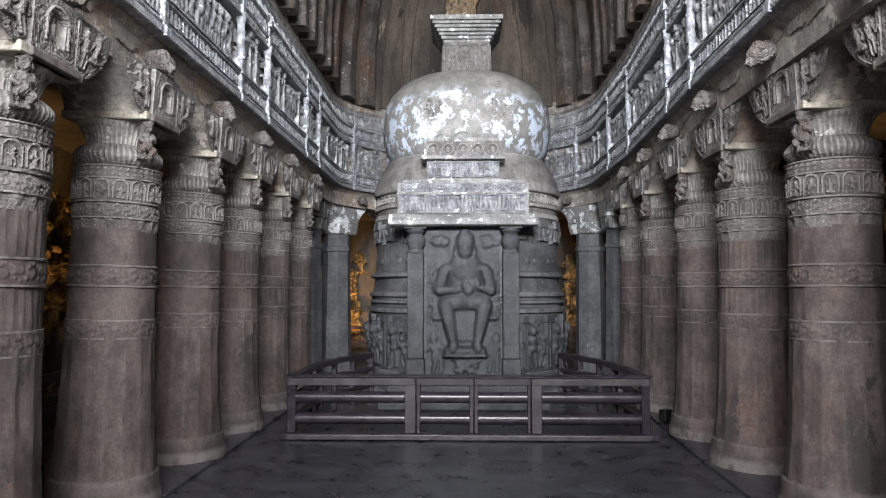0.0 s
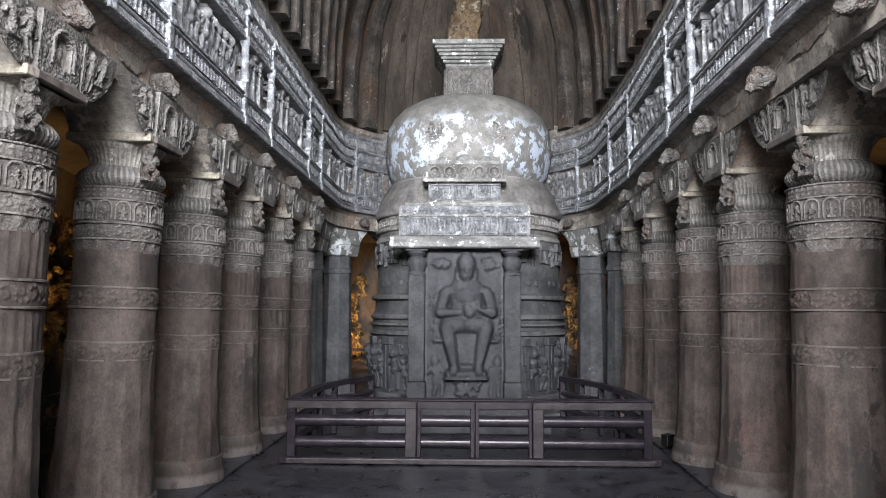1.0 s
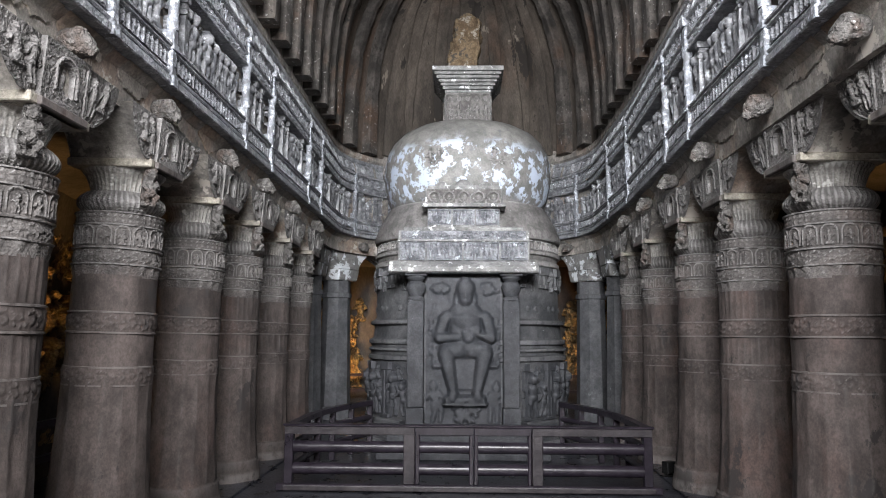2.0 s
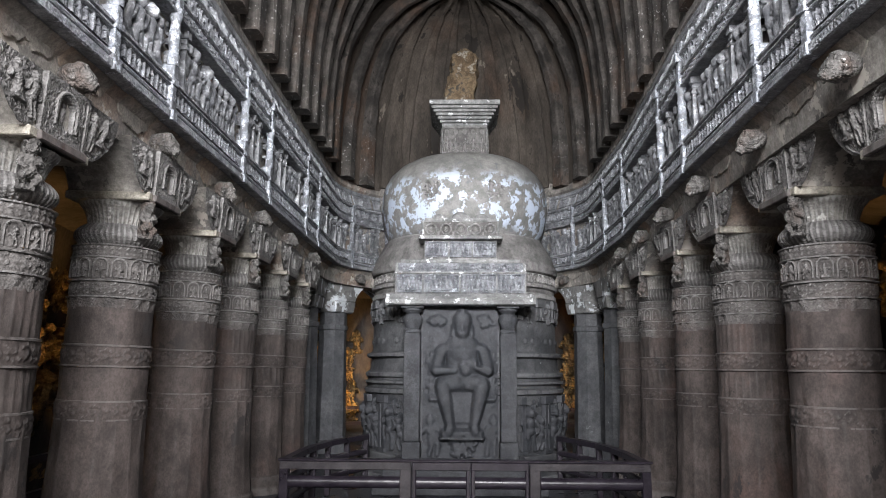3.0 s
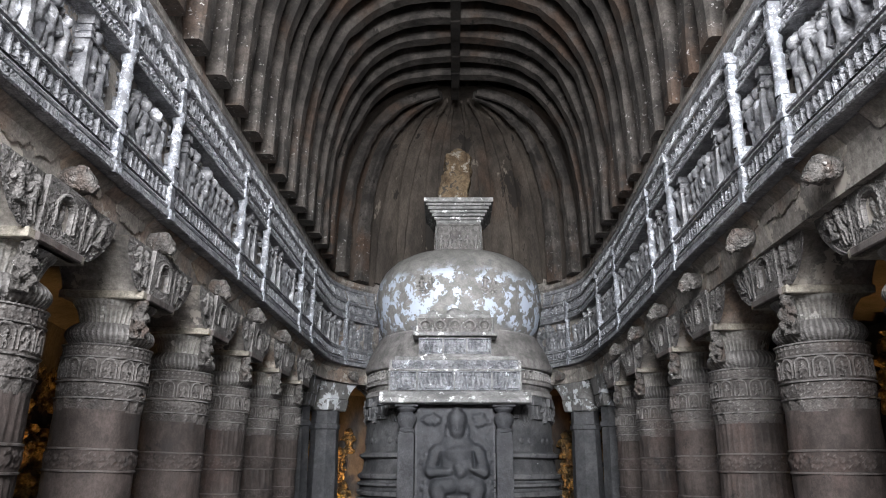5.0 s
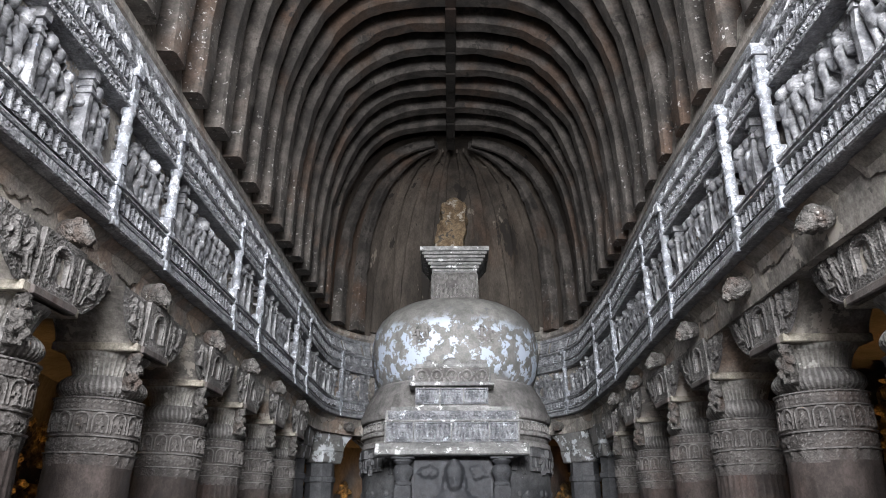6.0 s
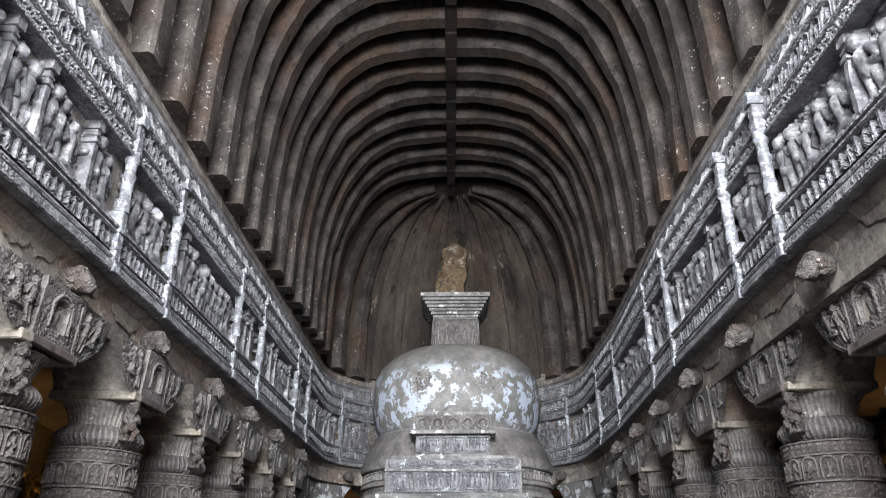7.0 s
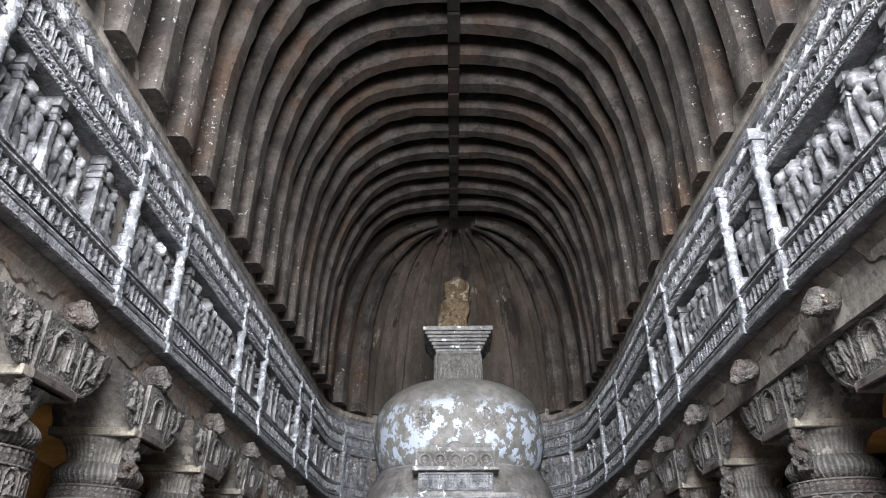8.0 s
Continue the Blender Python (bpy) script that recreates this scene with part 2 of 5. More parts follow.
# ---- mesh helpers ----
class Shape:
    """Vertices and faces gathered into one mesh."""

    def __init__(self):
        self.v, self.f = [], []

    def add(self, verts, faces):
        k = len(self.v)
        self.v += [tuple(p) for p in verts]
        self.f += [tuple(i + k for i in f) for f in faces]
        return self

    def grid(self, pts, closed_u=False):
        """pts[i][j]: a sheet of points; closed_u joins the last row to the first."""
        a, b = len(pts), len(pts[0])
        k = len(self.v)
        for r in pts:
            self.v += [tuple(p) for p in r]
        for i in range(a if closed_u else a - 1):
            i2 = (i + 1) % a
            for j in range(b - 1):
                self.f.append((k + i * b + j, k + i2 * b + j, k + i2 * b + j + 1, k + i * b + j + 1))
        return self

    def box(self, x0, x1, y0, y1, z0, z1, c=0.01, taper=0.0):
        """A block with chamfered edges; taper widens the top by that much on each side."""
        bm = bmesh.new()
        for sx in (0, 1):
            for sy in (0, 1):
                for sz in (0, 1):
                    t = taper if sz else 0
                    p = [(x0 - t, x1 + t)[sx], (y0 - t, y1 + t)[sy], (z0, z1)[sz]]
                    d = [c if s == 0 else -c for s in (sx, sy, sz)]
                    for k in range(3):
                        q = list(p)
                        for j in range(3):
                            if j != k:
                                q[j] += d[j]
                        bm.verts.new(q)
        bmesh.ops.convex_hull(bm, input=bm.verts)
        bm.verts.index_update()
        self.add([tuple(v.co) for v in bm.verts], [tuple(v.index for v in f.verts) for f in bm.faces])
        bm.free()
        return self

    def lathe(self, prof, n=48, cx=0.0, cy=0.0, a0=0.0, a1=None, wob=0.0):
        full = a1 is None
        rows = []
        for i in range(n if full else n + 1):
            a = a0 + (2 * math.pi if full else a1 - a0) * i / n
            w = 1 + wob * noise.noise((math.cos(a) * 2, math.sin(a) * 2, 3.1))
            rows.append([(cx + r * w * math.cos(a), cy + r * w * math.sin(a), z) for r, z in prof])
        self.grid(rows, full)
        return self

    def ball(self, c, r, n=10, m=7):
        rows = []
        for i in range(n):
            a = 2 * math.pi * i / n
            rows.append([(c[0] + r[0] * math.cos(a) * math.sin(math.pi * j / m), c[1] + r[1] * math.sin(a) * math.sin(math.pi * j / m), c[2] - r[2] * math.cos(math.pi * j / m)) for j in range(m + 1)])
        return self.grid(rows, True)

    def limb(self, p, q, r0, r1, n=8):
        """A rounded limb from p to q."""
        p, q = Vector(p), Vector(q)
        z = (q - p).normalized()
        x = z.orthogonal().normalized()
        y = z.cross(x)
        d = (q - p).length
        prof = [(0.0, -r0), (r0 * 0.7, -r0 * 0.7), (r0, 0.0), (r1, d), (r1 * 0.7, d + r1 * 0.7), (0.0, d + r1)]
        rows = [[p + (x * math.cos(a) + y * math.sin(a)) * r + z * h for r, h in prof] for a in (2 * math.pi * i / n for i in range(n))]
        return self.grid(rows, True)

    def moved(self, m):
        self.v = [tuple(m @ Vector(p)) for p in self.v]
        return self

    def mesh(self, name, material, smooth=True, angle=40):
        me = bpy.data.meshes.new(name)
        me.from_pydata(self.v, [], self.f)
        me.materials.append(material)
        bm = bmesh.new()
        bm.from_mesh(me)
        bmesh.ops.recalc_face_normals(bm, faces=bm.faces)
        if smooth:
            for f in bm.faces:
                f.smooth = True
            lim = radians(angle)
            for e in bm.edges:
                if len(e.link_faces) == 2 and e.calc_face_angle(0) > lim:
                    e.smooth = False
        bm.to_mesh(me)
        bm.free()
        return me


def part(name, shape, material=None, parent=None, label="", smooth=True, angle=40):
    me = shape if isinstance(shape, bpy.types.Mesh) else shape.mesh(name, material, smooth, angle)
    ob = new(name, me)
    ob.parent = parent
    return tagged(ob, label)


def fused(shape, name, material, voxel):
    """Overlapping lumps grown together into one worn skin."""
    me = shape.mesh(name, material)
    ob = new(name, me)
    mod = ob.modifiers.new("skin", "REMESH")
    mod.mode, mod.voxel_size, mod.use_smooth_shade = "VOXEL", voxel, True
    soft = ob.modifiers.new("worn", "SMOOTH")
    soft.factor, soft.iterations = 0.4, 2
    out = bpy.data.meshes.new_from_object(ob.evaluated_get(bpy.context.evaluated_depsgraph_get()))
    bpy.data.objects.remove(ob)
    bpy.data.meshes.remove(me)
    out.name = name
    if not out.materials:
        out.materials.append(material)
    return out


def thing(name, at=(0, 0, 0), label="", category="", group="", kind=""):
    ob = new(name)
    ob.empty_display_size = 0.1
    ob.location = at
    return tagged(ob, label, category, group, kind)


def spread(x, y, z=0.0):
    """The rock-cut nave is not quite true: its right side runs outwards and leans back."""
    right = -0.1 + 0.03 * min(max(y - 4.5, 0.0), 2.9) + 0.055 * min(max(y - 7.4, 0.0), 3.7)
    if right < 0:
        right *= min(1.0, max(0.0, (5.35 - z) / 0.9))
    left = -0.02
    k = min(1.0, max(0.0, 0.5 + x / (2 * X)))
    return x + left + (right - left) * k


def upos(s, r, z):
    """A place on the U-shaped front of the nave: s metres along it from the left front, r metres behind the gallery face."""
    if s < LS:
        p = (-(X + r), YF + s)
    elif s > LS + LA:
        p = (X + r, YC - (s - LS - LA))
    else:
        a = math.pi - (s - LS) / X
        p = ((X + r) * math.cos(a), YC + (X + r) * math.sin(a))
    return (spread(p[0], p[1], z), p[1], z)


def u_left(y):
    return y - YF


def u_right(y):
    return LS + LA + YC - y


def usteps(s0=0.0, s1=None, step=0.6):
    s1 = 2 * LS + LA if s1 is None else s1
    out, s = [s0], s0
    while s < s1 - 1e-6:
        s = min(s1, s + (0.25 if LS - 0.3 < s < LS + LA + 0.3 else step))
        out.append(s)
    return out


def usweep(prof, s0=0.0, s1=None, step=0.6, closed=True):
    """A moulding with the profile (r, z) run along the U."""
    sh = Shape()
    p = list(prof) + ([prof[0]] if closed else [])
    rows = [[upos(s, r, z) for r, z in p] for s in usteps(s0, s1, step)]
    sh.grid(rows)
    if closed:
        k = len(rows[0])
        sh.f.append(tuple(range(k - 1)))
        last = len(sh.v) - k
        sh.f.append(tuple(range(last, last + k - 1)))
    return sh


def height_sheet(H, put, u0, u1, v0, v1):
    """A carved sheet: the height field H over u0..u1, v0..v1 laid into the world by put(u, v, h)."""
    sh = Shape()
    nu, nv = H.shape
    sh.grid([[put(u0 + (u1 - u0) * i / (nu - 1), v0 + (v1 - v0) * j / (nv - 1), float(H[i, j])) for j in range(nv)] for i in range(nu)])
    return sh


# ---- carving: height fields made of rounded limbs ----
def field(w, h, step):
    nu, nv = max(3, int(w / step) + 1), max(3, int(h / step) + 1)
    return np.meshgrid(np.linspace(0, w, nu), np.linspace(0, h, nv), indexing="ij")


def cap(H, U, V, p, q, r0, r1, lift=0.0, flat=1.0):
    """Raises a rounded limb from p to q out of the field."""
    dx, dy = q[0] - p[0], q[1] - p[1]
    L2 = dx * dx + dy * dy + 1e-12
    t = np.clip(((U - p[0]) * dx + (V - p[1]) * dy) / L2, 0, 1)
    r = r0 + (r1 - r0) * t
    d2 = (U - p[0] - t * dx) ** 2 + (V - p[1] - t * dy) ** 2
    inside = d2 < r * r
    H[inside] = np.maximum(H, lift + flat * np.sqrt(np.maximum(r * r - d2, 0)))[inside]
    return H


def carve_figure(H, U, V, x, y, h, rg, seated=False, halo=False):
    """A worn standing or seated figure of height h with its foot at (x, y)."""
    s = h
    lean = rg.uniform(-0.06, 0.06) * s
    hx = x + lean * 1.4
    if halo:
        cap(H, U, V, (hx, y + 0.86 * s), (hx, y + 0.861 * s), 0.19 * s, 0.19 * s, 0, 0.12)
    if seated:
        cap(H, U, V, (x - 0.24 * s, y + 0.1 * s), (x, y + 0.2 * s), 0.08 * s, 0.11 * s, 0.02)
        cap(H, U, V, (x + 0.24 * s, y + 0.1 * s), (x, y + 0.2 * s), 0.08 * s, 0.11 * s, 0.02)
        cap(H, U, V, (x - 0.2 * s, y + 0.08 * s), (x + 0.16 * s, y + 0.05 * s), 0.06 * s, 0.05 * s, 0.03)
    else:
        k = rg.uniform(-0.06, 0.08) * s
        b = rg.uniform(-0.04, 0.06) * s
        for side in (-1, 1):
            cap(H, U, V, (x + side * 0.1 * s + b, y + 0.02 * s), (x + side * 0.085 * s + k, y + 0.24 * s), 0.05 * s, 0.06 * s, 0.02)
            cap(H, U, V, (x + side * 0.085 * s + k, y + 0.24 * s), (x + side * 0.06 * s, y + 0.46 * s), 0.06 * s, 0.085 * s, 0.02)
    hip = (x, y + (0.26 if seated else 0.48) * s)
    chest = (x + lean, y + 0.68 * s)
    cap(H, U, V, hip, hip, 0.125 * s, 0.125 * s, 0.02)
    cap(H, U, V, hip, chest, 0.085 * s, 0.13 * s, 0.03)
    for side in (-1, 1):
        sh = (x + lean + side * 0.15 * s, y + 0.71 * s)
        el = (x + lean + side * rg.uniform(0.21, 0.3) * s, y + rg.uniform(0.48, 0.62) * s)
        ha = (x + lean + side * rg.uniform(0.02, 0.26) * s, y + rg.uniform(0.4, 0.85) * s)
        cap(H, U, V, sh, el, 0.053 * s, 0.047 * s, 0.1 * s)
        cap(H, U, V, el, ha, 0.043 * s, 0.038 * s, 0.1 * s)
    cap(H, U, V, (hx, y + 0.865 * s), (hx, y + 0.9 * s), 0.09 * s, 0.1 * s, 0.13 * s)
    cap(H, U, V, (hx, y + 0.98 * s), (hx, y + 1.02 * s), 0.075 * s, 0.045 * s, 0.1 * s)
    return H


def rough(H, U, V, amount, scale, seed):
    """Chips and weathering."""
    rs = np.random.RandomState(seed)
    for k in range(8):
        a, b = rs.uniform(-1, 1, 2) * scale * (1.5 ** k)
        H = H + amount / (1.2 ** k) * np.sin(a * U + b * V + rs.uniform(0, 6))
    return H


def scroll(w, h, step, seed, depth=0.02, cell=None):
    """A band of leaf scrolls and rosettes."""
    U, V = field(w, h, step)
    H = np.zeros_like(U)
    rg = random.Random(seed)
    c = cell or h * 0.9
    n = max(1, round(w / c))
    for i in range(n):
        cx = (i + 0.5) * w / n
        up = 1 if i % 2 else -1
        for k in range(9):
            a = k * 0.75
            r = h * 0.4 * (1 - k / 11)
            p = (cx + r * math.cos(a) * 1.05, h / 2 + up * r * math.sin(a))
            cap(H, U, V, p, p, h * rg.uniform(0.09, 0.13), 0.01 + h * 0.1, 0, depth / (h * 0.1))
        cap(H, U, V, (cx, h / 2), (cx, h / 2), h * 0.13, h * 0.13, 0, depth / (h * 0.12))
    return U, V, H


def arches(w, h, step, n, seed, depth=0.03):
    """A row of small horseshoe arches, each with a figure."""
    U, V = field(w, h, step)
    H = np.zeros_like(U)
    rg = random.Random(seed)
    c = w / n
    for i in range(n):
        cx = (i + 0.5) * c
        R = min(c * 0.4, h * 0.42)
        top = h * 0.93 - R
        d = np.abs(np.hypot(U - cx, np.maximum(V - top, 0)) - R)
        ring = (d < c * 0.075) & (V > h * 0.06)
        H[ring] = np.maximum(H, depth * 0.9 * np.sqrt(np.maximum(1 - (d / (c * 0.075)) ** 2, 0)))[ring]
        carve_figure(H, U, V, cx, h * 0.08, h * 0.62, rg, seated=i % 2 == 0)
    return U, V, np.minimum(H, depth)


def edged(H, U, V, w, h, rim, lift):
    """A plain raised rim round a panel."""
    m = (U < rim) | (U > w - rim) | (V < rim) | (V > h - rim)
    H[m] = np.maximum(H[m], lift)
    return H


# ---- floor and rock shell ----
def sheet(x0, x1, y0, y1, step, amp, seed, hole=None):
    sh = Shape()
    nx, ny = int((x1 - x0) / step) + 1, int((y1 - y0) / step) + 1
    sh.grid([[(x0 + (x1 - x0) * i / (nx - 1), y0 + (y1 - y0) * j / (ny - 1), amp * noise.noise((i * step * 0.9, j * step * 0.9, seed))) for j in range(ny)] for i in range(nx)])
    return sh


floor = part("floor", sheet(-6.2, 6.2, -14, 19.6, 0.2, 0.008, 4.4), FLOOR)
tagged(floor, "dark grey worn slate floor of the cave hall", "floor", kind="structure")
kerb = part("kerb", usweep([(0.06, -0.03), (0.07, 0.028), (0.09, 0.034), (1.2, 0.034), (1.2, -0.03)]), FLOOR)
tagged(kerb, "low dark stone kerb carrying the pillar rows", "kerb", kind="structure")

AR, AH = 2.7, 3.62   # aisle wall behind the gallery face, aisle ceiling


def aisle_wall():
    sh = Shape()
    rows = []
    for s in usteps(0, None, 0.3):
        row = []
        for k in range(14):
            z = -0.05 + (AH + 0.3) * k / 13
            d = 0.12 * noise.noise((s * 1.1, z * 1.3, 0.4)) + 0.06 * noise.noise((s * 3.1, z * 3.3, 8.4))
            row.append(upos(s, AR + d, z))
        row += [upos(s, AR + 0.6, AH + 0.25), upos(s, AR + 0.6, -0.05)]
        rows.append(row)
    return sh.grid(rows)


wall = part("wall_aisle", aisle_wall(), ROCK)
tagged(wall, "rough brown carved rock wall of the side aisle", "wall", kind="structure")
aisle_ceiling = part("ceiling_aisle", usweep([(0.5, 3.56), (1.2, 3.7), (1.9, 3.7), (2.75, 3.5), (3.3, 3.5), (3.3, 4.3), (0.5, 4.3)], step=0.5), ROCK)
tagged(aisle_ceiling, "low rough rock ceiling of the side aisle", "ceiling", kind="structure")

front = Shape()
for b in ((-6.2, -1.05, -0.05, 4.4), (1.05, 6.2, -0.05, 4.4), (-1.05, 1.05, 2.75, 4.4), (-6.2, -1.9, 4.4, 8.2), (1.9, 6.2, 4.4, 8.2), (-6.2, 6.2, 8.2, 10.4)):
    front.box(b[0], b[1], YF - 0.9, YF, b[2], b[3], 0.004)
tagged(part("wall_front", front, ROCK, smooth=False), "rock front wall with a doorway and a great window", "wall", kind="structure")

# ---- vault ----
ZS, ZT = 5.66, 9.52   # foot and crown of the ribs


def arch(a, grow=0.0):
    """The vault's section: a from 0 (left foot) to pi (right foot); grow metres outside the ribs' inner face."""
    c, s = math.cos(a), math.sin(a)
    e = 0.64
    return (-(X + grow) * math.copysign(abs(c) ** e, c), ZS + (ZT - ZS + grow) * abs(s) ** 0.75)


def axis(y):
    """The ribs' axis drifts slowly to the right towards the apse."""
    return 0.012 * min(max(y - 3.5, 0.0), 9.5)


def vault_shell():
    sh = Shape()
    n = 40
    for g in (0.56, 1.1):
        rows = []
        y = YF - 0.9
        while y < YC:
            rows.append([(px + axis(y), y, pz) for px, pz in (arch(math.pi * i / n, g) for i in range(n + 1))])
            y += 0.8
        rows.append([(px + axis(YC), YC, pz) for px, pz in (arch(math.pi * i / n, g) for i in range(n + 1))])
        sh.grid(rows)
    return sh


def half_dome():
    """Lobed rock of the apse, an inner and an outer skin."""
    sh = Shape()
    for g in (0.2, 1.1):
        rows = []
        for k in range(57):
            t = math.pi * k / 56
            line = []
            for i in range(25):
                px, pz = arch(math.pi / 2 * i / 24, g)
                px *= 1 + 0.012 * noise.noise((t * 3, pz, 2.2)) + 0.006 * noise.noise((t * 9, pz * 3, 5.2))
                line.append((axis(YC) + px * math.cos(t), YC - px * math.sin(t), pz))
            rows.append(line)
        sh.grid(rows)
    return sh


vault = part("ceiling", vault_shell(), SOOT_SHADE)
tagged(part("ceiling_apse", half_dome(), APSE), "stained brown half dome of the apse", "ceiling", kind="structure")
tagged(vault, "barrel vault of the rock-cut nave, dark with soot and painted shade", "ceiling", kind="structure")


def rib_mesh(half, w, depth, seed, n=120, t0=0.0, w_top=None):
    """One stone rib from its foot to the crown (half) or to the other foot."""
    sh = Shape()
    end = math.pi / 2 * (1 - t0) if half else math.pi
    rows = []
    for i in range(n + 1):
        a = end * i / n
        k = i / n
        ww = w + ((w_top - w) * k ** 0.8 if w_top is not None else 0)
        wob = 0.03 * noise.noise((k * 9, seed, 1.7)) + 0.01 * noise.noise((k * 31, seed, 5.1))
        chip = 0.09 * max(0.0, noise.noise((k * 14, seed, 9.3)) - 0.2)
        deep = min(depth, 0.24 + 0.9 * min(a, math.pi - a))
        inn, out = arch(a, wob + chip), arch(a, deep)
        c = min(0.04, ww * 0.3)
        mid = [inn[j] + (out[j] - inn[j]) * 0.1 for j in (0, 1)]
        wob2 = 0.014 * noise.noise((k * 17, seed, 3.3))
        e1 = 0.1 * max(0.0, noise.noise((k * 21, seed, 21.0)) - 0.12) + 0.012 * noise.noise((k * 60, seed, 22.0))
        e2 = 0.1 * max(0.0, noise.noise((k * 21, seed, 31.0)) - 0.12) + 0.012 * noise.noise((k * 60, seed, 32.0))
        e1, e2 = min(e1, ww * 0.6), min(e2, ww * 0.6)
        rows.append([(out[0], -ww + wob2, out[1]), (mid[0], -ww + wob2 + e1 * 0.5, mid[1]), (inn[0], -ww + c + e1, inn[1]), (inn[0], ww - c - e2, inn[1]), (mid[0], ww + wob2 - e2 * 0.5, mid[1]), (out[0], ww + wob2, out[1])])
    sh.grid(rows)
    sh.f.append(tuple(range(6)))
    k = len(sh.v) - 6
    sh.f.append(tuple(range(k, k + 6)))
    return sh


rib_variants = [rib_mesh(False, 0.152, 0.62, 3.3 * k + 1).mesh("rib", RIB, angle=30) for k in range(6)]
ribs_y = [4.0 + 0.65 * j for j in range(-9, 15)]
for j, y in enumerate(ribs_y):
    rib = part("vault_rib", rib_variants[j % 6])
    tagged(rib, "curved grey-brown stone rib under the barrel vault", "vault rib", "vault ribs")
    rib.matrix_world = pose(axis(y), y, 0, 0, 0, 0 if j % 3 else 180)
big = rib_mesh(True, 0.17, 0.3, 11.0, 60, 0.04, 0.05).mesh("apse_rib", RIB, angle=30)
thin = [rib_mesh(True, 0.31, 0.2, 14.0 + k, 60, 0.05, 0.02).mesh("apse_rib", APSE, angle=30) for k in range(2)]
for t in (14, 32, 148, 166):
    rib = part("apse_rib", big)
    tagged(rib, "tapering stone rib at the edge of the half dome", "vault rib", "apse ribs")
    rib.matrix_world = pose(axis(YC), YC, 0, 0, 0, -t)
for j, t in enumerate((50, 66.5, 82, 99, 114.5, 131)):
    rib = part("apse_rib", thin[j % 2])
    tagged(rib, "broad flat brown stone rib on the half dome", "vault rib", "apse ridges")
    rib.matrix_world = pose(axis(YC), YC, 0, 0, 0, -t) @ Matrix.Translation((-0.1, 0, 0.08))
keel = Shape()
for j in range(28):
    keel.box(-0.03, 0.15, YF + j * 0.595, YF + 0.585 + j * 0.595, ZT - 0.02 - 0.02 * (j % 3), ZT + 0.58, 0.015)
tagged(part("ridge_beam", keel, SOOT_SHADE, smooth=False), "dark broken stone ridge along the crown", "ridge beam")

# ---- architrave and gallery ----
core = part("wall_gallery", usweep([(0.2, 3.485), (0.17, 3.74), (0.1, 3.8), (0.15, 3.86), (0.15, 5.2), (0.17, 5.52), (0.12, 5.56), (0.17, 5.93), (0.9, 5.96), (0.9, 3.485)], step=0.5), PLASTER)
tagged(core, "stained plastered stone beam above the pillars", "architrave", kind="structure")
for j in range(46):
    s0 = 0.3 + 0.82 * j
    if s0 + 0.8 > 2 * LS + LA:
        break
    rg = random.Random(j * 3 + 1)
    sh = Shape()
    rows = []
    L = rg.uniform(0.5, 0.78)
    for i in range(34):
        s = s0 + L * i / 33
        edge_z = 3.64 + 0.06 * noise.noise((s * 4, 3.3, 0)) + 0.035 * noise.noise((s * 19, 1.3, 0)) + 0.02 * noise.noise((s * 47, 7.3, 0))
        t = math.sin(math.pi * i / 33) ** 0.4
        edge_z = 3.73 - (3.73 - edge_z) * t
        rows.append([upos(s, 0.085, 3.803), upos(s, 0.155, 3.738), upos(s, 0.162, edge_z), upos(s, 0.176, edge_z - 0.002)])
    sh.grid(rows)
    part("plaster_remnant", sh, LIME, core, "ragged remnant of stained plaster")

gallery = thing("gallery_front", label="carved grey stone gallery front with white paint remains", category="gallery", kind="structure")
MOULDINGS = {
    "lip_moulding": [(0.12, 3.81), (0.012, 3.815), (0.0, 3.825), (0.0, 3.882), (0.012, 3.89), (0.055, 3.893), (0.055, 3.908), (0.022, 3.915), (0.014, 3.93), (0.022, 3.945), (0.03, 3.95), (0.062, 3.953), (0.062, 3.968), (0.045, 3.972), (0.07, 3.978), (0.12, 3.978)],
    "sill_moulding": [(0.12, 4.11), (0.03, 4.11), (0.016, 4.118), (0.016, 4.132), (0.026, 4.136), (0.026, 4.142), (0.004, 4.146), (0.004, 4.168), (0.03, 4.182), (0.15, 4.185)],
    "head_moulding": [(0.15, 4.765), (0.01, 4.765), (0.004, 4.775), (0.004, 4.79), (0.12, 4.795)],
    "middle_moulding": [(0.12, 4.9), (0.02, 4.9), (0.005, 4.91), (0.005, 4.93), (0.12, 4.935)],
    "top_moulding": [(0.12, 5.11), (0.02, 5.11), (0.0, 5.125), (0.0, 5.15), (0.03, 5.165), (0.12, 5.17)],
    "crown_moulding": [(0.2, 5.42), (0.13, 5.42), (0.11, 5.44), (0.11, 5.5), (0.2, 5.52)],
}
for nm, pr in MOULDINGS.items():
    part(nm, usweep(pr, step=0.4), BAND, gallery, angle=25)


def on_front(lift=0.0):
    return lambda u, v, h: upos(u, lift - h, v)


POSTS = [u_left(y) for y in (-2.1, -1.1, 1.0, 2.85, 4.68, 5.7, 7.75, 8.85, 11.1, 12.1)]
POSTS += [LS + LA * k for k in (0.13, 0.27, 0.43, 0.57, 0.73, 0.87)]
POSTS += [u_right(y) for y in (12.5, 11.0, 8.4, 7.37, 5.32, 4.47, 2.4, 1.2, -1.1, -2.1)]


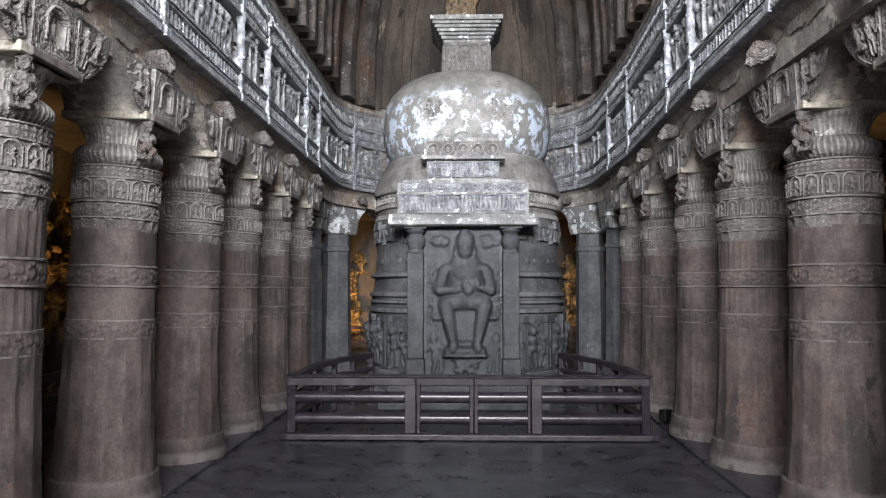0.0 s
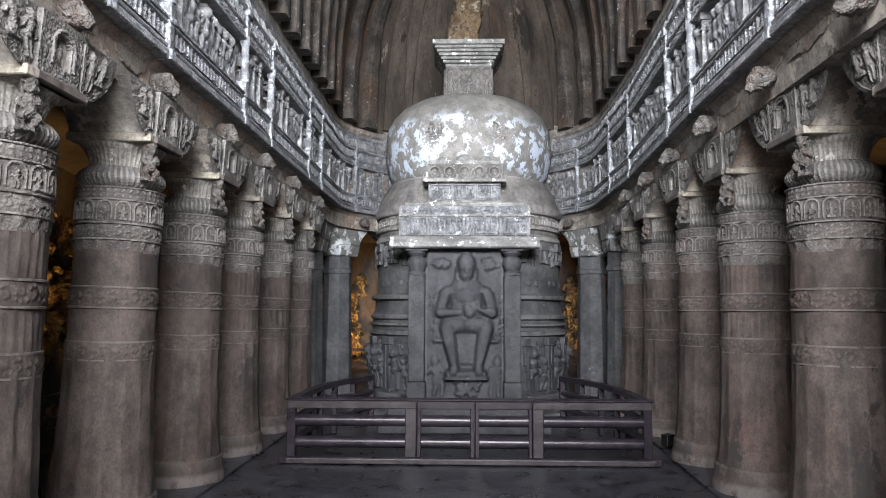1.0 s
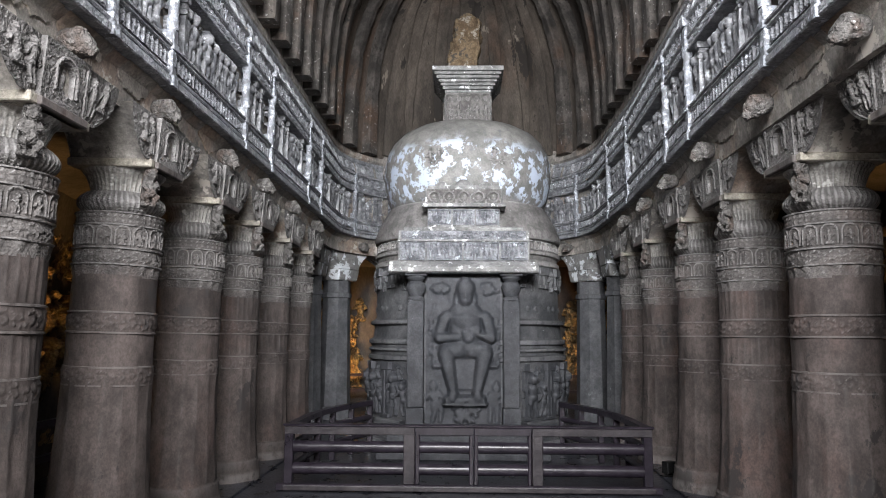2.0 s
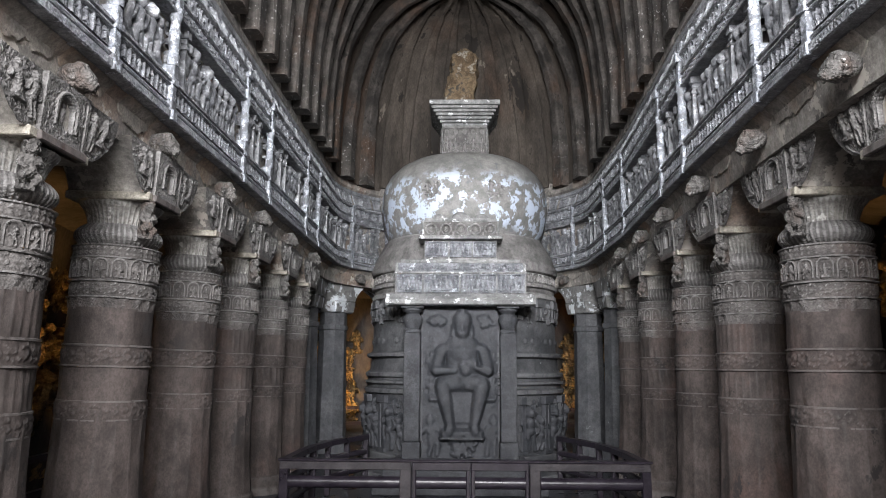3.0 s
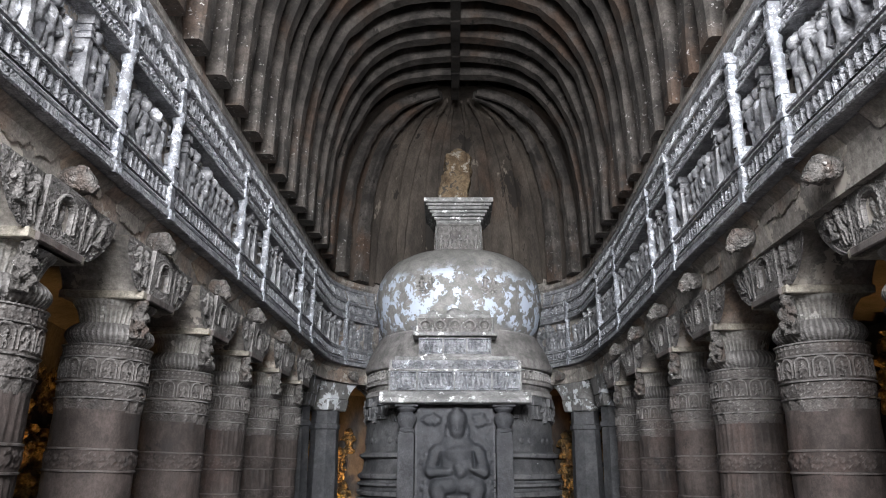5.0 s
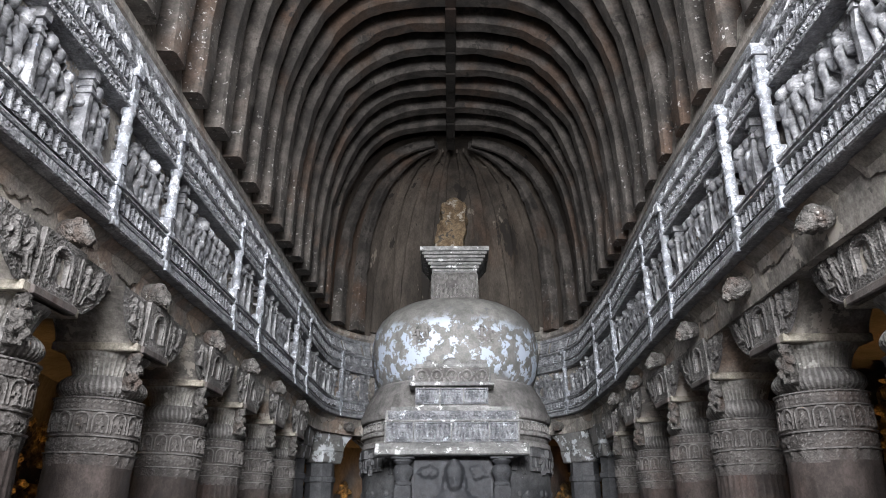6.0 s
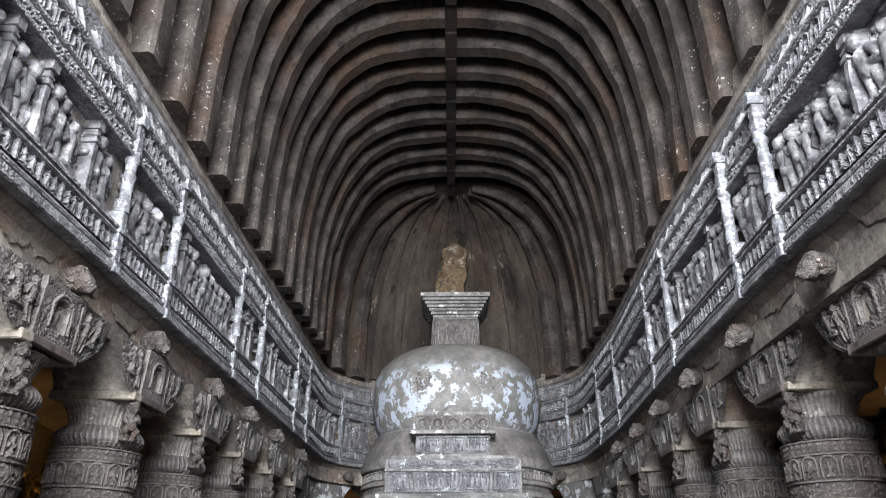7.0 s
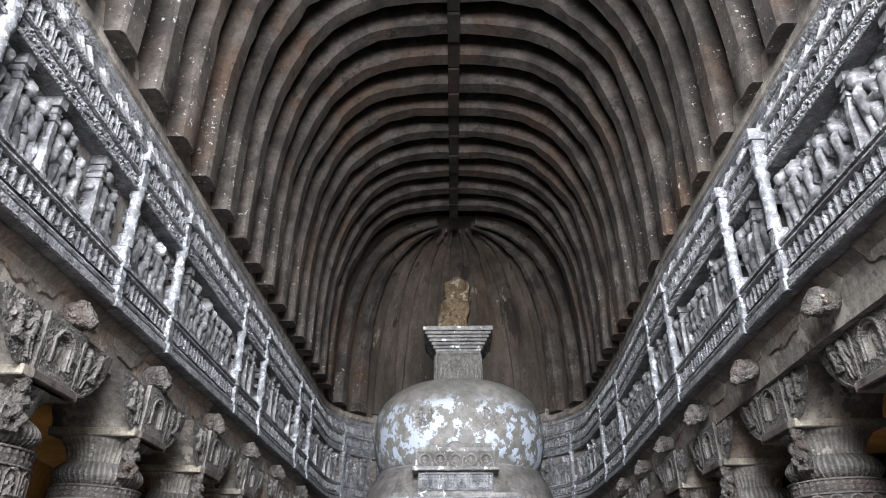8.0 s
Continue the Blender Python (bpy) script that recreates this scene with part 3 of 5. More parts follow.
def gallery_post(s):
    """A slim pilaster with a stepped foot, ringed shaft and block capital."""
    a, b = upos(s, 0, 0), upos(s, 1, 0)
    ang = math.atan2(b[1] - a[1], b[0] - a[0])
    sh = Shape()
    for x0, x1, w, z0, z1 in ((-0.004, 0.13, 0.058, 3.81, 3.9), (0.012, 0.13, 0.05, 3.9, 3.98), (0.015, 0.13, 0.052, 3.98, 4.12), (0.0, 0.13, 0.062, 4.12, 4.18), (0.012, 0.13, 0.05, 4.18, 4.3), (0.005, 0.13, 0.058, 4.8, 4.94), (0.012, 0.13, 0.05, 4.94, 5.05), (-0.012, 0.13, 0.062, 5.05, 5.15)):
        sh.box(x0 - 0.012, x1, -w * 0.85, w * 0.85, z0, z1, 0.006)
    sh.lathe([(0.05, 4.295), (0.05, 4.4), (0.043, 4.41), (0.046, 4.58), (0.052, 4.59), (0.052, 4.61), (0.043, 4.62), (0.042, 4.7), (0.056, 4.73), (0.056, 4.76), (0.05, 4.78), (0.06, 4.81)], 14, 0.034, 0)
    return sh.moved(pose(a[0], a[1], 0, 0, 0, math.degrees(ang)))


for s in POSTS:
    part("post", gallery_post(s), PAINTED, gallery, "pale painted stone pilaster")

seed = 100
for a, b in zip(POSTS[:-1], POSTS[1:]):
    s0, s1 = a + 0.062, b - 0.062
    w = s1 - s0
    if w < 0.15:
        continue
    seed += 1
    rg = random.Random(seed)
    near = min(s0, 2 * LS + LA - s1) < u_left(9.0)
    step = 0.0065 if near else 0.012
    # lower frieze of small figures between bars
    U, V = field(w, 0.132, step)
    H = np.zeros_like(U)
    n = max(1, round(w / 0.085))
    for i in range(n):
        x = (i + 0.5) * w / n
        if i % 3 == 2:
            H[np.abs(U - x) < 0.013] = 0.03
        else:
            carve_figure(H, U, V, x, 0.012, 0.112, rg, seated=rg.random() < 0.5)
    H = edged(np.minimum(H, 0.03), U, V, w, 0.132, 0.01, 0.022)
    part("lower_relief", height_sheet(H, on_front(0.06), s0, s1, 3.978, 4.11), GALLERY, gallery)
    # the main row: groups of figures between plain square pilasters
    U, V = field(w, 0.58, step)
    H = np.zeros_like(U)
    x = 0.06
    while x < w - 0.05:
        kind = rg.random()
        if kind < 0.2:
            # square pilaster with a ringed capital
            for half, v0, v1, lift in ((0.026, 0.0, 0.58, 0.095), (0.037, 0.0, 0.05, 0.108), (0.037, 0.4, 0.435, 0.108), (0.033, 0.46, 0.48, 0.104), (0.042, 0.51, 0.58, 0.115)):
                H[(np.abs(U - x) < half) & (V >= v0) & (V <= v1)] = lift
            x += rg.uniform(0.1, 0.13)
        elif kind < 0.5:
            # a large seated figure on a stool, a small attendant above
            cap(H, U, V, (x - 0.06, 0.04), (x + 0.06, 0.04), 0.045, 0.045, 0.03)
            carve_figure(H, U, V, x, 0.05, rg.uniform(0.36, 0.42), rg, seated=True, halo=True)
            carve_figure(H, U, V, x + rg.choice((-0.09, 0.09)), 0.3, 0.2, rg)
            x += rg.uniform(0.19, 0.24)
        else:
            carve_figure(H, U, V, x, 0.005, rg.uniform(0.47, 0.53), rg, halo=rg.random() < 0.4)
            if rg.random() < 0.5:
                carve_figure(H, U, V, x + 0.075, 0.0, rg.uniform(0.2, 0.3), rg)
            x += rg.uniform(0.13, 0.19)
    for k in range(int(w * 110)):
        q = (rg.uniform(0.02, w - 0.02), rg.uniform(0.02, 0.56))
        cap(H, U, V, q, (q[0] + rg.uniform(-0.02, 0.02), q[1] + rg.uniform(-0.025, 0.025)), rg.uniform(0.006, 0.013), 0.006, 0.014, 0.9)
    part("figure_relief", height_sheet(rough(H, U, V, 0.0012, 30, seed), on_front(0.15), s0, s1, 4.183, 4.765), RELIEF, gallery)
    U, V, H = scroll(w, 0.095, step, seed, 0.016)
    part("scroll_band", height_sheet(H, on_front(0.03), s0, s1, 4.793, 4.9), GALLERY, gallery)
    U, V, H = arches(w, 0.175, step, max(1, round(w / 0.15)), seed, 0.035)
    part("arch_band", height_sheet(H, on_front(0.045), s0, s1, 4.935, 5.11), GALLERY, gallery)
# row of blind windows under the ribs
for k in range(int((2 * LS + LA) / 0.62)):
    s0 = 0.1 + k * 0.62
    U, V = field(0.56, 0.25, 0.012)
    H = np.zeros_like(U)
    for cx in (0.14, 0.42):
        H[(np.abs(U - cx) < 0.118) & (np.abs(V - 0.125) < 0.112)] = 0.03
        H[(np.abs(U - cx) < 0.092) & (np.abs(V - 0.12) < 0.085)] = 0.012
        H[(np.abs(U - cx) < 0.075) & (np.abs(V - 0.12) < 0.068)] = 0.0
    cap(H, U, V, (0.28, 0.1), (0.28, 0.17), 0.038, 0.03, 0.012, 0.9)
    H[(np.abs(U - 0.28) < 0.02) & (V < 0.08)] = 0.03
    part("blind_window", height_sheet(H, lambda u, v, h: upos(u, 0.06 + 0.32 * (v - 5.17) - h, v), s0, s0 + 0.56, 5.17, 5.42), BAND, gallery)


# ---- lion heads ----
def lion_mesh(seed):
    """A weathered lion head and shoulders leaning out of the beam, facing +x."""
    sh = Shape()
    sh.ball((0.0, 0, 0.0), (0.16, 0.12, 0.12), 18, 12)
    sh.ball((0.1, 0, -0.01), (0.11, 0.105, 0.11), 18, 12)
    sh.ball((0.19, 0, -0.045), (0.06, 0.06, 0.05), 12, 8)
    for s in (-1, 1):
        sh.ball((0.16, s * 0.05, 0.03), (0.03, 0.026, 0.026), 8, 6)
        sh.ball((0.09, s * 0.085, 0.075), (0.03, 0.03, 0.04), 8, 6)
        sh.ball((0.2, s * 0.03, -0.085), (0.03, 0.025, 0.025), 8, 6)
    for i in range(11):
        a = math.pi * (i / 10 * 1.5 - 0.25)
        sh.ball((0.05, 0.12 * math.cos(a), 0.12 * math.sin(a)), (0.05, 0.032, 0.032), 8, 6)
    sh.v = [tuple(Vector(p) + 0.014 * Vector((noise.noise((p[0] * 14, p[1] * 14, p[2] * 14 + seed)), noise.noise((p[0] * 14 + 5, p[1] * 14, p[2] * 14 + seed)), noise.noise((p[0] * 14, p[1] * 14 + 5, p[2] * 14 + seed))))) for p in sh.v]
    return sh


lions = [fused(lion_mesh(k * 7.7), "lion_head", FIGURE, 0.011) for k in range(3)]
for j, s in enumerate([u_left(y) for y in (-0.3, 1.25, 2.8, 4.35, 5.75, 7.35, 8.8, 10.3, 12.1)] + [LS + LA * k for k in (0.18, 0.4, 0.6, 0.82)] + [u_right(y) for y in (11.5, 10.0, 8.55, 7.1, 5.65, 4.2, 2.7, 1.2, -0.3)]):
    a, b = upos(s, 0.1, 3.63), upos(s, 1.1, 3.63)
    ang = math.degrees(math.atan2(a[1] - b[1], a[0] - b[0]))
    ob = part("lion_head", lions[j % 3], label="")
    tagged(ob, "weathered grey stone lion head under the gallery", "carved head", "lion heads")
    ob.matrix_world = pose(*a, 0, 12 + 5 * (j % 3), ang) @ Matrix.Scale(0.72, 4)


# ---- pillars ----
def around(r, a0=0.0):
    return lambda u, v, h: ((r + h) * math.cos(u + a0), (r + h) * math.sin(u + a0), v)


def band(r, z0, z1, maker, step=0.011):
    w, h = 2 * math.pi * r, z1 - z0
    U, V, H = maker(w, h)
    return height_sheet(H, around(r), 0, 2 * math.pi, z0, z1)


def scallops(w, h, step=0.012):
    U, V = field(w, h, step)
    n = 18
    x = (U / w * n) % 1 - 0.5
    H = np.where(V > h * 0.55 - 0.36 * h * np.cos(x * 2 * math.pi), 0.008, 0.0)
    for k in range(n):
        cap(H, U, V, ((k + 0.5) * w / n, h * 0.75), ((k + 0.5) * w / n, h * 0.8), 0.02, 0.02, 0.006, 0.4)
    return U, V, H


def diamonds(w, h, step=0.011):
    U, V = field(w, h, step)
    H = np.zeros_like(U)
    n = 38
    for k in range(n):
        cap(H, U, V, ((k + 0.5) * w / n, h * 0.3), ((k + 0.5) * w / n, h * 0.31), h * 0.17, h * 0.17, 0, 0.5)
        x = (k + 0.5) * w / n
        m = np.abs(U - x) < (h - V) * 0.6
        H[m & (V > h * 0.58)] = 0.008
    return U, V, H


def bracket_panel(seed):
    """Carved nave face of a bracket: a framed block with a seated figure in an arched niche, figures on the wings."""
    w, h, m = 1.36, 0.43, 0.68
    U, V = field(w, h, 0.0075)
    rg = random.Random(seed)
    H = np.zeros_like(U)
    # wings: attendants among foliage
    for s in (-1, 1):
        for k in range(70):
            q = (m + s * rg.uniform(0.27, 0.68), rg.uniform(0, h))
            cap(H, U, V, q, (q[0] + rg.uniform(-0.03, 0.03), q[1] + rg.uniform(-0.03, 0.03)), rg.uniform(0.012, 0.02), 0.01, 0.0, 0.55)
        for x, y, hh in ((0.36, 0.06, 0.3), (0.5, 0.13, 0.24)):
            carve_figure(H, U, V, m + s * x, y, hh, rg, seated=hh < 0.25, halo=True)
    H = np.minimum(H, 0.012 + 0.6 * np.maximum(H - 0.012, 0))
    # middle block with low scrolls, a dotted border and the niche
    mid = np.abs(U - m) < 0.255
    H[mid] = 0.03
    S = np.zeros_like(U)
    for k in range(90):
        a, r = rg.uniform(0, 6.3), rg.uniform(0.125, 0.27)
        q = (m + r * math.cos(a), 0.22 + r * math.sin(a))
        cap(S, U, V, q, (q[0] + 0.018 * math.cos(a + 1.6), q[1] + 0.018 * math.sin(a + 1.6)), 0.014, 0.009, 0.0, 0.5)
    H[mid] += S[mid]
    rim = mid & ((np.abs(U - m) > 0.215) | (V > h - 0.045) | (V < 0.04))
    H[rim] = 0.036
    H[(np.abs(np.abs(U - m) - 0.212) < 0.006) & (V < h - 0.04)] = 0.026
    d = np.hypot(U - m, np.maximum(V - 0.25, 0))
    for r, hh in ((0.118, 0.044), (0.094, 0.033)):
        H[(np.abs(d - r) < 0.011) & (V > 0.1)] = hh
    hole = (d < 0.082) & (V > 0.105)
    N = np.full_like(U, -0.055)
    carve_figure(N, U, V, m, 0.11, 0.195, rg, seated=True)
    N = np.where(N > -0.05, N * 0.8 - 0.03, N)
    H[hole] = N[hole]
    sh = Shape()
    nu, nv = H.shape
    rows = []
    for i in range(nu):
        row = []
        for j in range(nv):
            v = j / (nv - 1)
            half = 0.4 + 0.3 * math.sin(v * math.pi / 2) ** 0.7
            yy = (-0.68 + 1.36 * i / (nu - 1))
            if abs(yy) > 0.256:
                yy = math.copysign(0.256 + (abs(yy) - 0.256) * (half - 0.256) / 0.424, yy)
            row.append((0.345 + 0.015 * v + float(H[i, j]) * 0.9, yy, 3.12 + 0.37 * v))
        rows.append(row)
    return sh.grid(rows)


def bracket_body():
    sh = Shape()
    prof = []
    for i in range(13):
        v = i / 12
        prof.append((0.3 + 0.37 * v ** 1.7, 3.12 + 0.37 * v))
    rows = [[(x, yy, z) for yy, z in prof] + [(x, -yy, z) for yy, z in reversed(prof)] + [(x, prof[0][0], prof[0][1])] for x in (-0.31, 0.347)]
    sh.grid(rows)
    k = len(rows[0])
    sh.f += [tuple(range(k - 1)), tuple(range(k, 2 * k - 1))]
    return sh


def dwarf(seed):
    """A squat figure holding up the corner of a capital."""
    sh = Shape()
    sh.ball((0, 0, 0.15), (0.05, 0.056, 0.075), 16, 10)
    sh.ball((0.012, 0, 0.105), (0.055, 0.06, 0.045), 16, 8)
    sh.ball((0.025, 0, 0.248), (0.037, 0.036, 0.045), 14, 9)
    sh.ball((-0.005, 0, 0.285), (0.055, 0.062, 0.03), 16, 8)
    sh.box(-0.05, 0.05, -0.055, 0.055, -0.005, 0.022, 0.008)
    sh.limb((-0.04, 0, 0.03), (-0.04, 0, 0.27), 0.05, 0.05, 10)
    for s in (-1, 1):
        sh.limb((0.01, s * 0.035, 0.095), (0.048, s * 0.062, 0.075), 0.03, 0.025)
        sh.limb((0.048, s * 0.062, 0.075), (0.03, s * 0.03, 0.028), 0.024, 0.02)
        sh.limb((0, s * 0.058, 0.195), (0.02, s * 0.082, 0.15), 0.022, 0.019)
        sh.limb((0.02, s * 0.082, 0.15), (0.05, s * 0.045, (0.125, 0.17)[s > 0]), 0.019, 0.017)
        sh.ball((0.02, s * 0.045, 0.24), (0.014, 0.012, 0.022), 8, 6)
    sh.v = [(p[0], p[1] * 0.82, p[2]) for p in sh.v]
    sh.v = [tuple(Vector(p) + 0.006 * Vector((noise.noise((p[0] * 30, p[1] * 30, p[2] * 30 + seed)), noise.noise((p[0] * 30 + 5, p[1] * 30, p[2] * 30 + seed)), 0))) for p in sh.v]
    return sh


def pillar(style, seed):
    """A round rock-cut pillar: flared base, shaft with carved bands, cushion capital and bracket. +x faces the nave."""
    p = thing("pillar", label=("round grey-brown stone pillar with carved bands and bracket capital", "fluted grey stone pillar with carved bands and bracket capital", "grey stone pillar with slanting flutes and bracket capital")[style], category="pillar", group="nave pillars")
    sh = Shape()
    sh.lathe([(0.0, 0.0), (0.452, 0.0), (0.445, 0.1), (0.43, 0.13), (0.42, 0.24), (0.398, 0.26), (0.39, 0.27)], 40, wob=0.02)
    part("base", sh, STONE, p)
    n = 128
    prof = [0.26 + (2.2 - 0.26) * i / 60 for i in range(61)]
    rows = []
    for i in range(n):
        a = 2 * math.pi * i / n
        row = []
        for z in prof:
            r = 0.326 + 0.075 * math.exp(-(z - 0.26) / 0.62) - (0.005 if z > 1.4 else 0)
            if style == 1 and z > 1.42:
                r -= 0.007 * abs(math.cos(a * 16)) ** 2
            if style == 2 and 1.5 < z < 2.1:
                r -= 0.011 * abs(math.cos(a * 11 + z * 5)) ** 2
            if z < 1.4:
                # sixteen flat sides below the lower band
                f = (a * 16 / (2 * math.pi)) % 1 - 0.5
                r *= 1.006 * math.cos(math.pi / 16) / math.cos(f * math.pi / 8) + 0.004
            r += 0.008 * noise.noise((math.cos(a) * 3, math.sin(a) * 3, z * 2.5 + seed)) + 0.004 * noise.noise((math.cos(a) * 9, math.sin(a) * 9, z * 8 + seed))
            chip = noise.noise((math.cos(a) * 2.2, math.sin(a) * 2.2, z * 3.2 + seed * 2))
            r -= 0.05 * max(0.0, chip - 0.42)
            row.append((r * math.cos(a), r * math.sin(a), z))
        rows.append(row)
    part("shaft", Shape().grid(rows, True), STONE, p, "smooth weathered shaft", angle=60)
    part("carved_band", band(0.338, 1.34, 1.47, lambda w, h: scroll(w, h, 0.011, seed, 0.008, h * 0.6)), STONE, p)
    part("carved_band", band(0.332, 1.755, 1.9, lambda w, h: scroll(w, h, 0.011, seed + 1, 0.009, h * 0.6)), STONE, p)
    for z in (1.335, 1.475, 1.745, 1.905):
        part("fillet", Shape().lathe([(0.32, z - 0.01), (0.341, z - 0.006), (0.341, z + 0.006), (0.32, z + 0.012)], 48), STONE, p)
    part("scallop_band", band(0.324, 2.185, 2.29, scallops), SHAFTBAND, p)
    part("scroll_band", band(0.328, 2.29, 2.41, lambda w, h: scroll(w, h, 0.0095, seed + 2, 0.009, h * 0.55)), SHAFTBAND, p)
    part("arch_band", band(0.328, 2.42, 2.6, lambda w, h: arches(w, h, 0.0095, 15, seed + 3, 0.016)), SHAFTBAND, p)
    part("diamond_band", band(0.33, 2.605, 2.7, diamonds), SHAFTBAND, p)
    for z in (2.287, 2.414, 2.603, 2.7):
        part("ring", Shape().lathe([(0.315, z - 0.01), (0.346, z - 0.007), (0.35, z + 0.002), (0.315, z + 0.009)], 48), SHAFTBAND, p)
    n = 240
    rows = []
    for i in range(n):
        a = 2 * math.pi * i / n
        row = []
        for j in range(13):
            v = j / 12
            r = 0.245 + 0.1 * math.sin(math.pi * (0.06 + 0.88 * v)) ** 0.75
            r -= 0.013 * abs(math.cos(a * 24 + v * 0.9)) ** 3
            row.append((r * math.cos(a), r * math.sin(a), 2.708 + 0.175 * v))
        rows.append(row)
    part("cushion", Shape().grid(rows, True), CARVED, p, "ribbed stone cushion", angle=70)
    rows = []
    for i in range(n):
        a = 2 * math.pi * i / n
        row = []
        for j in range(9):
            v = j / 8
            r = 0.245 + 0.07 * v ** 1.4 - 0.014 * abs(math.cos(a * 22)) ** 3 * (1 - 0.5 * v) + (0.012 if v > 0.85 else 0.0)
            row.append((r * math.cos(a), r * math.sin(a), 2.88 + 0.185 * v))
        row.append((0.26 * math.cos(a), 0.26 * math.sin(a), 3.07))
        rows.append(row)
    part("bell", Shape().grid(rows, True), BELL, p, "flaring petalled capital", angle=70)
    part("abacus", Shape().box(-0.315, 0.37, -0.335, 0.335, 3.066, 3.13, 0.008), CREAM, p, "square slab edged in old cream paint", smooth=False)
    part("bracket", bracket_body(), PLASTER, p, "flaring plastered stone bracket")
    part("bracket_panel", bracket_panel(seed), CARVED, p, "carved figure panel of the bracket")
    yy = -0.225 if seed < 100 else 0.225
    d = part("dwarf_figure", fused(dwarf(seed), "dwarf_figure", FIGURE, 0.0075), None, p, "squat carved figure holding the bracket")
    d.matrix_local = pose(0.315, yy, 2.765, 0, 6, 35 if yy > 0 else -35)
    part("bracket_foot", Shape().box(0.31, 0.395, -0.262, 0.262, 3.066, 3.124, 0.008), STONE, p, smooth=False)
    return p


LEFT = [(4.22, 1), (5.84, 0), (7.45, 0), (8.92, 1), (10.5, 2), (12.02, 1)]
RIGHT = [(4.1, 1), (5.66, 0), (7.23, 1), (8.62, 0), (10.3, 2), (11.7, 1)]
models = [pillar(0, 21), pillar(1, 42), pillar(2, 63), pillar(0, 121), pillar(1, 142), pillar(2, 163)]
used = [False] * 6
for side, rows in ((-1, LEFT), (1, RIGHT)):
    for j, (y, st) in enumerate([(2.65, 0), (1.1, 1), (-0.45, 0), (-2.0, 1)] + rows):
        out = 0.0 if side < 0 or y < 9 else 0.045 * (y - 9)
        m = pose(side * PX + out + (0.02 if side < 0 else 0.0), y * (1 + out / PX), 0.03, 0, 1.3 if side < 0 else 0.0, (0 if side < 0 else 180))
        st += 3 if side > 0 else 0
        if used[st]:
            copy_thing(models[st], m)
        else:
            models[st].matrix_world, used[st] = m, True


def apse_pillar():
    p = thing("apse_pillar", label="plain grey stone pillar with flaking white paint behind the stupa", category="pillar", group="apse pillars")
    part("shaft", Shape().lathe([(0.0, 0.0), (0.38, 0.0), (0.38, 0.25), (0.33, 0.28), (0.29, 2.5), (0.32, 2.52), (0.32, 2.6), (0.29, 2.62), (0.29, 2.9)], 8, wob=0.01), FLAKED, p, smooth=False)
    part("capital", Shape().box(-0.3, 0.3, -0.32, 0.32, 2.88, 3.12, 0.02, 0.03), FLAKY, p, smooth=False)
    part("bracket", bracket_body(), FLAKY, p)
    return p


ap = apse_pillar()
for j, t in enumerate((2, 28, 60, 90, 120, 152, 178)):
    a = radians(180 - t)
    m = pose(0.05 + 3.06 * math.cos(a), YC + 3.06 * math.sin(a), 0.03, 0, 0, math.degrees(a) + 180)
    if j:
        copy_thing(ap, m)
    else:
        ap.matrix_world = m

# ---- stupa ----
SX, SY = 0.11, 12.6
stupa = thing("stupa", (SX, SY, 0), "grey rock-cut stupa with whitewash remains on its dome", "stupa")
N = 112


def ringed(name, prof, material, label=""):
    return part(name, Shape().lathe(prof, N, wob=0.006), material, stupa, label, angle=35)


ringed("plinth", [(0, 0), (1.86, 0.0), (1.86, 0.17), (1.8, 0.19), (1.8, 0.36), (1.76, 0.38), (1.74, 0.46), (1.68, 0.48)], DRUM)
ringed("drum", [(1.66, 0.4), (1.655, 1.36), (1.7, 1.38), (1.71, 1.44), (1.66, 1.46), (1.66, 1.5), (1.7, 1.53), (1.7, 1.56), (1.655, 1.58), (1.65, 1.61), (1.69, 1.635), (1.7, 1.69), (1.64, 1.72), (1.62, 1.75), (1.6, 1.92), (1.67, 1.95), (1.68, 2.0), (1.6, 2.03), (1.58, 2.06), (1.565, 2.9)], DRUM, "banded stone drum")
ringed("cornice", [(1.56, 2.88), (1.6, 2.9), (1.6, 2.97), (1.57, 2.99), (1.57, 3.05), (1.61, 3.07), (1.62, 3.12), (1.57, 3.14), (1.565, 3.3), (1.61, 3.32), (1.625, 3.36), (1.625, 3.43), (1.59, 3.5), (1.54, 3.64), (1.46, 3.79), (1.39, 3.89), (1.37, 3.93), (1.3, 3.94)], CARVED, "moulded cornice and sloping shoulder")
ringed("dome", [(1.31, 3.9), (1.335, 3.94), (1.4, 4.08), (1.45, 4.26), (1.48, 4.5), (1.47, 4.72), (1.425, 4.92), (1.335, 5.09), (1.19, 5.24), (0.98, 5.36), (0.75, 5.43), (0.45, 5.47), (0.0, 5.48)], DOME, "smooth dome with flaking bluish whitewash")


def on_drum(r):
    """u metres along the drum from its front, to the right; v height."""
    return lambda u, v, h: ((r(v) + h) * math.sin(u / 1.6), -(r(v) + h) * math.cos(u / 1.6), v)


